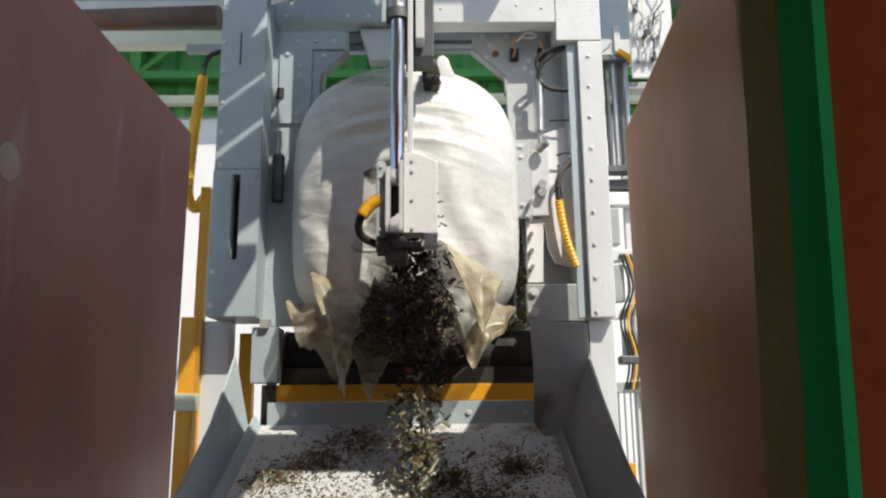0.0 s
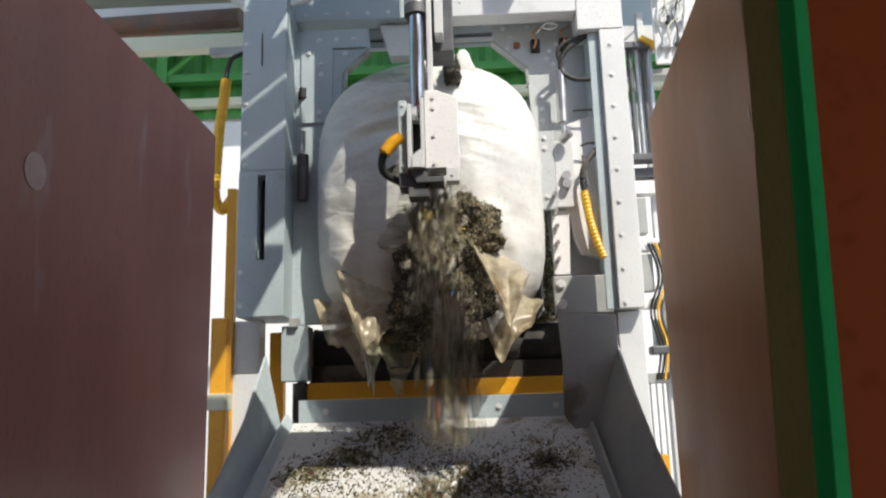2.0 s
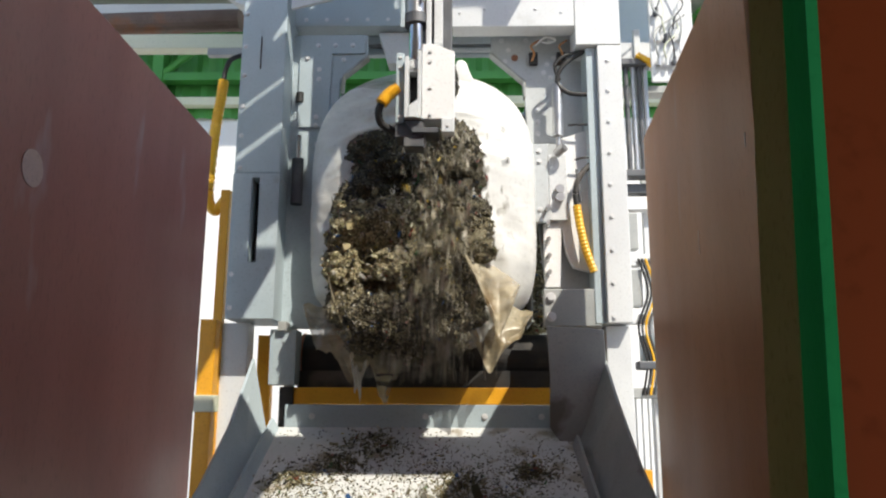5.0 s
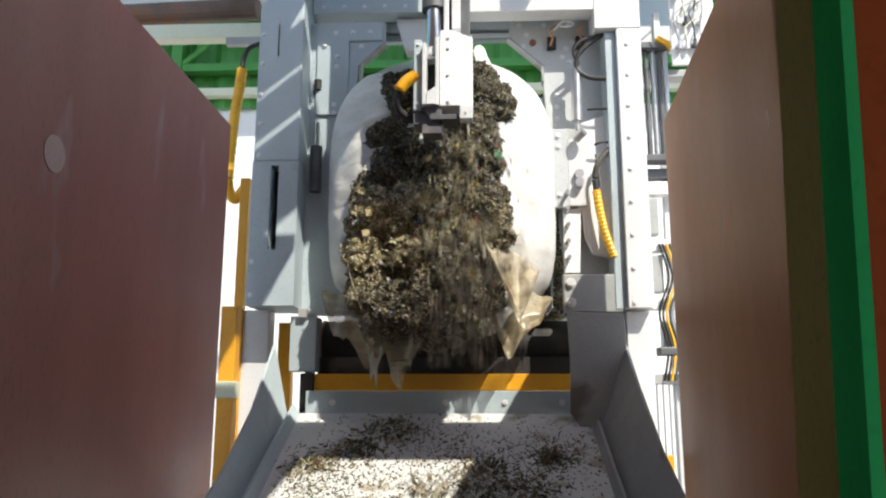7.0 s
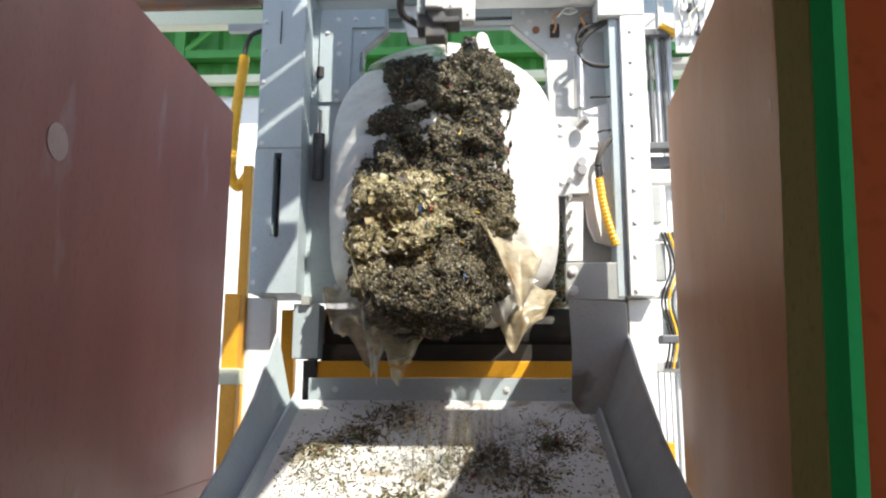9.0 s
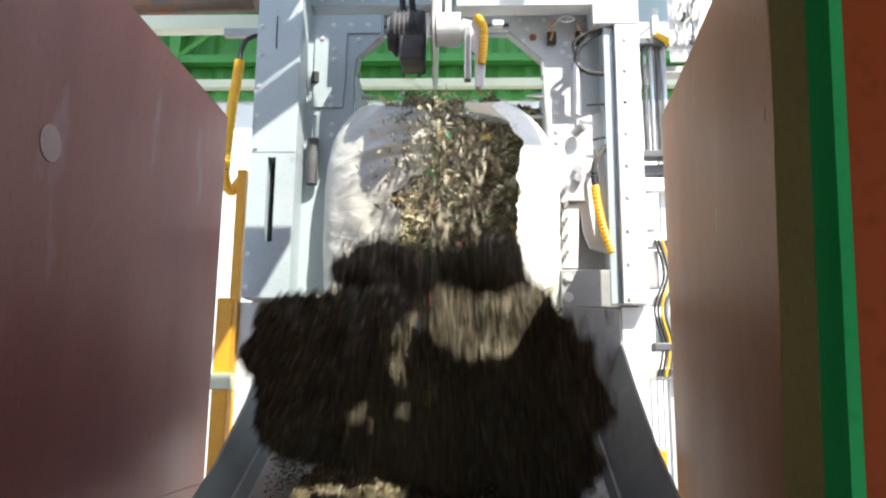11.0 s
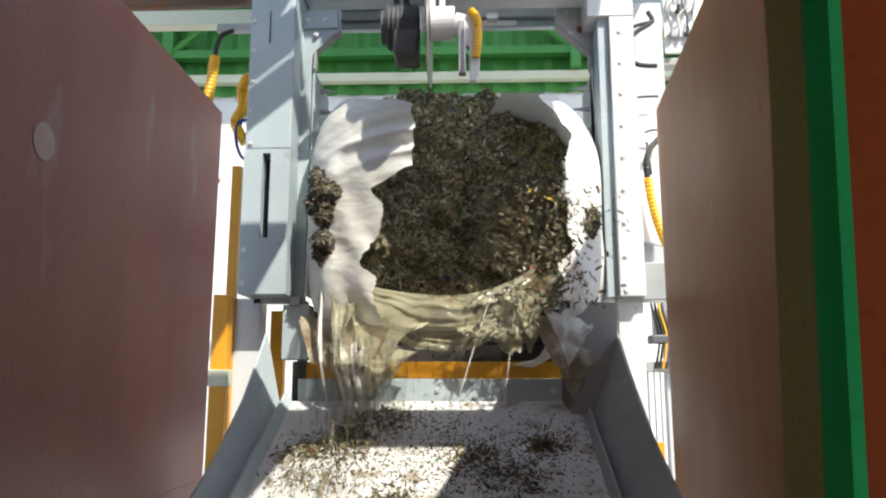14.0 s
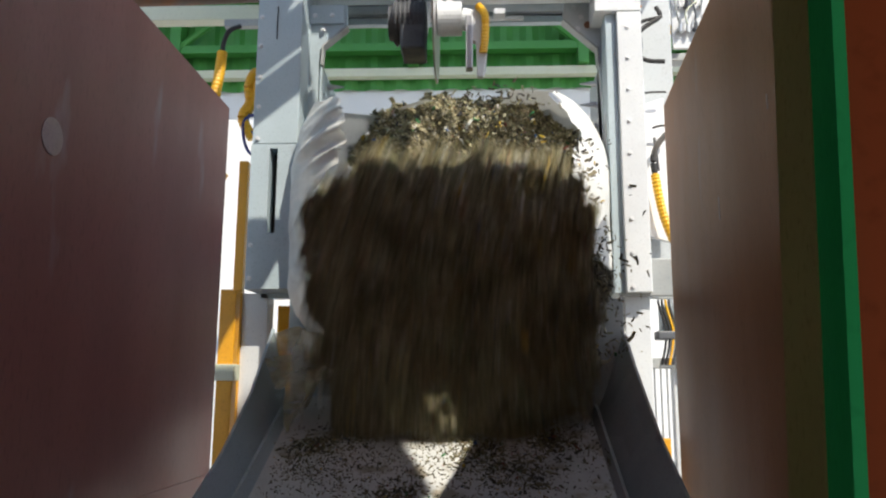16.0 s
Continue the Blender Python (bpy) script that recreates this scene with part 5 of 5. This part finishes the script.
for _ in range(4500):
    if rl.random() < 0.72:
        cx, cy, s = rl.choice(((-0.62, 3.50, 0.14), (-0.42, 3.38, 0.16), (-0.70, 3.30, 0.10), (0.06, 3.42, 0.14), (0.18, 3.28, 0.18), (-0.15, 3.60, 0.15), (0.36, 3.62, 0.12), (-0.3, 3.1, 0.2)))
        x, y = rl.gauss(cx, s), rl.gauss(cy, s * 0.8)
    else:
        x, y = rl.uniform(-0.88, 0.55), rl.uniform(2.5, 3.93)
    if -0.88 < x < 0.56 and y < 3.95:
        spots.append((on_chute(x, y, 0.003 + rl.random() ** 3 * 0.006), Vector((0, -SL, 1))))
litter = flakes("chute_litter", spots, None, 0.002, 0.006, 77)
tagged(litter, "scattered brown scraps of shredded waste on the chute", "litter", kind="stuff")
for j, (x, y, s) in enumerate(((0.02, 3.45, 0.06), (0.18, 3.30, 0.07), (-0.72, 3.5, 0.05), (-0.55, 3.62, 0.05), (0.33, 3.55, 0.04), (-0.30, 3.12, 0.06), (-0.42, 3.80, 0.07))):
    h = thing("waste_heap", "small loose heap of waste scraps on the chute", "waste", on_chute(x, y, 0.0), "heaps on the chute")
    spots = []
    for _ in range(280):
        dx, dy = rl.gauss(0, s * 1.2), rl.gauss(0, s)
        lift_by = 0.5 * s * math.exp(-(dx * dx + dy * dy) / (1.2 * s * s)) * rl.random() + 0.004
        q = on_chute(x + dx, min(y + dy, 3.95), lift_by)
        spots.append((q - on_chute(x, y, 0.0), Vector((0, -SL, 1))))
    flakes("debris", spots, h, 0.004, 0.013, 640 + j)


# ---- movement ----
def falls(th, start, t0, v, g=9.81, rest=None, turn=(0, 0, 0), before=None, span=0.75, slide=0.55, above=0.02):
    """Rows for a thing that waits, lets go at t0 and drops on a parabola."""
    start = Vector(start)
    rows = [(0.0, pose(*(before or start)))] if t0 > 0.15 else []
    if before and t0 > 0.25:
        rows.append((t0 - 0.12, pose(*before)))
    n = 8
    for i in range(n + 1):
        s = span * i / n
        if t0 + s < 0.0 or t0 + s > 15.98:
            continue
        p = start + Vector(v) * s + Vector((0, 0, -0.5 * g * s * s))
        low = 1.945 - SL * (3.97 - p.y) + above
        if p.z < low:
            p.z = low
        rows.append((round(t0 + s, 3), pose(*p, *(a * s for a in turn))))
    last = rows[-1][1]
    if rows[0][0] > 0.0:
        rows.insert(0, (0.0, rows[0][1]))
    if rest and t0 + span < 15.0:
        rows.append((t0 + span + slide, pose(*rest)))
        last = pose(*rest)
    rows.append((16.0, last))
    return rows


def motions():
    # cutter rises, then leaves upwards; the saw comes down in its place
    up = ((0.0, 0.0), (0.5, 0.069), (1.0, 0.138), (1.5, 0.204), (2.0, 0.276), (2.5, 0.343), (3.0, 0.410), (3.5, 0.470), (4.0, 0.530), (4.3, 0.556), (6.5, 0.545), (7.0, 0.545),
          (7.5, 0.575), (8.0, 0.65), (8.5, 0.745), (8.7, 0.79), (10.0, 1.6), (16.0, 1.6))
    walk(arm, [(t, pose(ARM.x, ARM.y, ARM.z + d)) for t, d in up])
    walk(lift, [(t, pose(CYL.x, CYL.y, CYL.z + d)) for t, d in ((0.0, 0.0), (8.0, 0.0), (8.7, 0.08), (10.0, 1.0), (16.0, 1.0))])
    walk(saw, [(t, pose(SAW.x, SAW.y, SAW.z + d)) for t, d in ((0.0, 1.1), (9.2, 1.1), (10.5, 0.0), (16.0, 0.0))])
    # the added plate slides to where shade is wanted: slab, block, then chute
    walk(saw_shade, [(t, pose(0.25 if t > 15.9 else 0.0, d, 0)) for t, d in ((0.0, 0.0), (9.2, 0.0), (10.4, -2.0), (11.15, -2.0), (12.2, 0.0), (14.55, 0.0), (14.95, -0.50), (15.45, -0.62), (15.75, -1.2), (16.0, -2.2))])
    # the broad added board is drawn aside when the saw carriage comes, letting sun onto the column
    walk(shade_plank, [(t, pose(d, 0, 0)) for t, d in ((0.0, 0.0), (9.2, 0.0), (10.4, 1.0), (16.0, 1.0))])
    # clamps draw apart
    right = ((0.0, 0.0), (10.9, 0.0), (11.0, 0.01), (11.5, 0.06), (12.0, 0.11), (12.5, 0.16), (13.0, 0.22), (13.5, 0.275), (13.9, 0.31), (16.0, 0.31))
    left = ((0.0, 0.0), (10.9, 0.0), (11.5, 0.05), (12.0, 0.11), (12.5, 0.165), (13.0, 0.20), (13.4, 0.215), (16.0, 0.215))
    walk(clamp_r, [(t, pose(CR.x + d, CR.y, CR.z)) for t, d in right])
    walk(clamp_l, [(t, pose(CL.x - d, CL.y, CL.z)) for t, d in left])
    for th in (gas, knob, hose):
        o = th.location.copy()
        walk(th, [(t, pose(o.x - d * (0.5 if th is hose else 1.0), o.y, o.z)) for t, d in left])
    # the film halves swing open with them
    fl, fr = film_l.location.copy(), film_r.location.copy()
    walk(film_l, [(t, pose(fl.x - d, fl.y + e, fl.z + h, 0, 0, a)) for t, d, e, h, a in
                  ((0.0, 0, 0, 0, 0), (4.0, 0, 0, 0, 0), (6.5, 0.0, 0, 0, -3), (8.6, 0.01, 0, -0.02, -4), (10.4, 0.0, 0.04, -0.20, -4), (11.0, 0.01, 0.04, -0.20, -4), (12.5, 0.05, 0.04, -0.19, -5), (13.4, 0.07, 0.04, -0.19, -5),
                   (14.6, 0.07, 0.04, -0.19, -5), (15.4, 0.08, 0.04, -0.19, -12), (15.9, 0.10, 0.04, -0.24, -34), (16.0, 0.10, 0.04, -0.27, -38))])
    walk(film_r, [(t, pose(fr.x + d, fr.y + e, fr.z + h, 0, 0, a)) for t, d, e, h, a in
                  ((0.0, 0, 0, 0, 0), (8.6, 0.0, 0, 0, 0), (10.4, 0.03, 0.04, -0.24, 6), (11.0, 0.04, 0.04, -0.24, 6), (12.5, 0.15, 0.04, -0.24, 10), (13.9, 0.27, 0.04, -0.24, 12), (15.5, 0.27, 0.04, -0.24, 12), (16.0, 0.27, 0.04, -0.26, 14))])
    for th, sx in ((film_li, -1), (film_ri, 1)):
        o = th.location.copy()
        rows = [(0.0, pose(*o)), (10.38, pose(*o))]
        for s in (0.1, 0.2, 0.3, 0.4, 0.5, 0.6):
            rows.append((10.38 + s, pose(o.x, o.y - 0.3 * s, o.z - 4.9 * s * s, 30 * s)))
        rows += [(11.4, pose(o.x * 0.6, 1.3, 0.80, 50)), (16.0, pose(o.x * 0.6, 1.3, 0.78, 50))]
        walk(th, rows)
    walk(sling, [(t, pose(-0.12 + dx, 4.36 if t < 9 else 4.0, 2.5 + dz)) for t, dx, dz in ((0.0, 0, 0.62), (8.7, 0, 0.62), (10.4, -0.02, -0.02), (12.5, -0.02, 0.0), (14.5, 0.03, 0.02), (15.5, 0.03, 0.02), (15.8, 0.02, -0.16), (16.0, 0.0, -0.40))])
    # waste clumps break through the film, then drop with the first slab
    for i, (lump, out, t0, t1) in enumerate(LUMPS):
        hidden = out + Vector((0, 0.26, 0.02))
        rows = [(0.0, pose(*(out if t1 <= 0 else hidden)))]
        if t1 > 0:
            if t0 > 0:
                rows.append((t0, pose(*hidden)))
            rows.append((t1, pose(*out)))
        go = 10.36 + 0.05 * (i % 4) + 0.12 * max(0, out.z - 2.6) if i != 6 else 10.36
        rows.append((go, pose(*out)))
        for s in (0.1, 0.2, 0.3, 0.4, 0.5, 0.6, 0.75):
            p = out + Vector((0.12 * (out.x + 0.2) * s * 4, -1.15 * s, -4.9 * s * s))
            p.z = max(p.z, 1.945 - SL * (3.97 - p.y) - 0.02)
            rows.append((go + s, pose(*p, 60 * s, 20 * s * (-1) ** i, 0)))
        rows.append((go + 1.2, pose(out.x * 1.2, 1.5, 0.72, 45, 15 * (-1) ** i, 0)))
        rows.append((16.0, pose(out.x * 1.2, 1.45, 0.70, 45, 15 * (-1) ** i, 0)))
        walk(lump, rows)
    for th, p in POKES:
        q = (p.x * 0.7, 4.45, p.z)
        walk(th, [(0.0, pose(*q)), (12.2, pose(*q)), (13.1, pose(*p)), (15.6, pose(*p)), (16.0, pose(p.x, p.y - 0.1, p.z - 0.35, 20))])
    walk(BALL, falls(BALL, (-0.17, 3.50, 2.80), 7.70, (0.15, -0.35, -0.4), rest=(-0.1, 1.5, 0.72), turn=(60, 10, 0), before=tuple(BALL.location), span=0.5, slide=0.26))

    def tips(th, t0, dt, push, rest, aside=0.0):
        """A slab that leans out over its foot and drops."""
        o = th.location.copy()
        rows = [(0.0, pose(*o)), (t0, pose(*o))]
        for s, f, d, a in ((0.1, 0.05, 0.0, 1), (0.2, 0.18, 0.03, 4), (0.3, 0.35, 0.09, 9), (0.4, 0.57, 0.27, 15), (0.5, 0.82, 0.66, 23), (0.6, 1.0, 0.84, 35), (0.7, 1.12, 1.08, 42), (0.85, 1.22, 1.34, 48), (1.0, 1.30, 1.52, 52), (1.2, 1.42, 1.68, 55)):
            if t0 + s * dt <= 15.99:
                rows.append((t0 + s * dt, pose(o.x + aside * f, o.y - push * f, o.z - d, a)))
        if rest:
            rows += [(t0 + 2.0 * dt, pose(*rest, 60)), (16.0, pose(*rest, 60))]
        else:
            rows.append((16.0, pose(o.x - 0.03, o.y - push * 0.82, o.z - 0.72, 23, -5)))
        return rows

    walk(SLAB, tips(SLAB, 10.30, 1.0, 1.1, (0.0, 1.3, 0.55), 0.14))
    walk(HEAP, tips(HEAP, 10.48, 1.0, 1.15, (-0.52, 1.4, 0.58), -0.16))
    walk(REAR, [(t, pose(-0.07, y, 3.13 - h, a)) for t, y, h, a in ((0.0, 4.93, 0, 0), (15.55, 4.93, 0, 0), (15.8, 4.72, 0.05, 2), (16.0, 4.38, 0.17, 5))])
    walk(CORE, tips(CORE, 15.50, 1.0, 1.25, None))
    for th, t, place, drift in STREAMS:
        walk(th, falls(th, place, t, (drift, -0.25, -0.5), rest=(place.x, 1.5, 0.78), before=(place.x * 0.5 - 0.06, 4.58, 3.08) if t > 0.2 else None, above=-0.24))


motions()
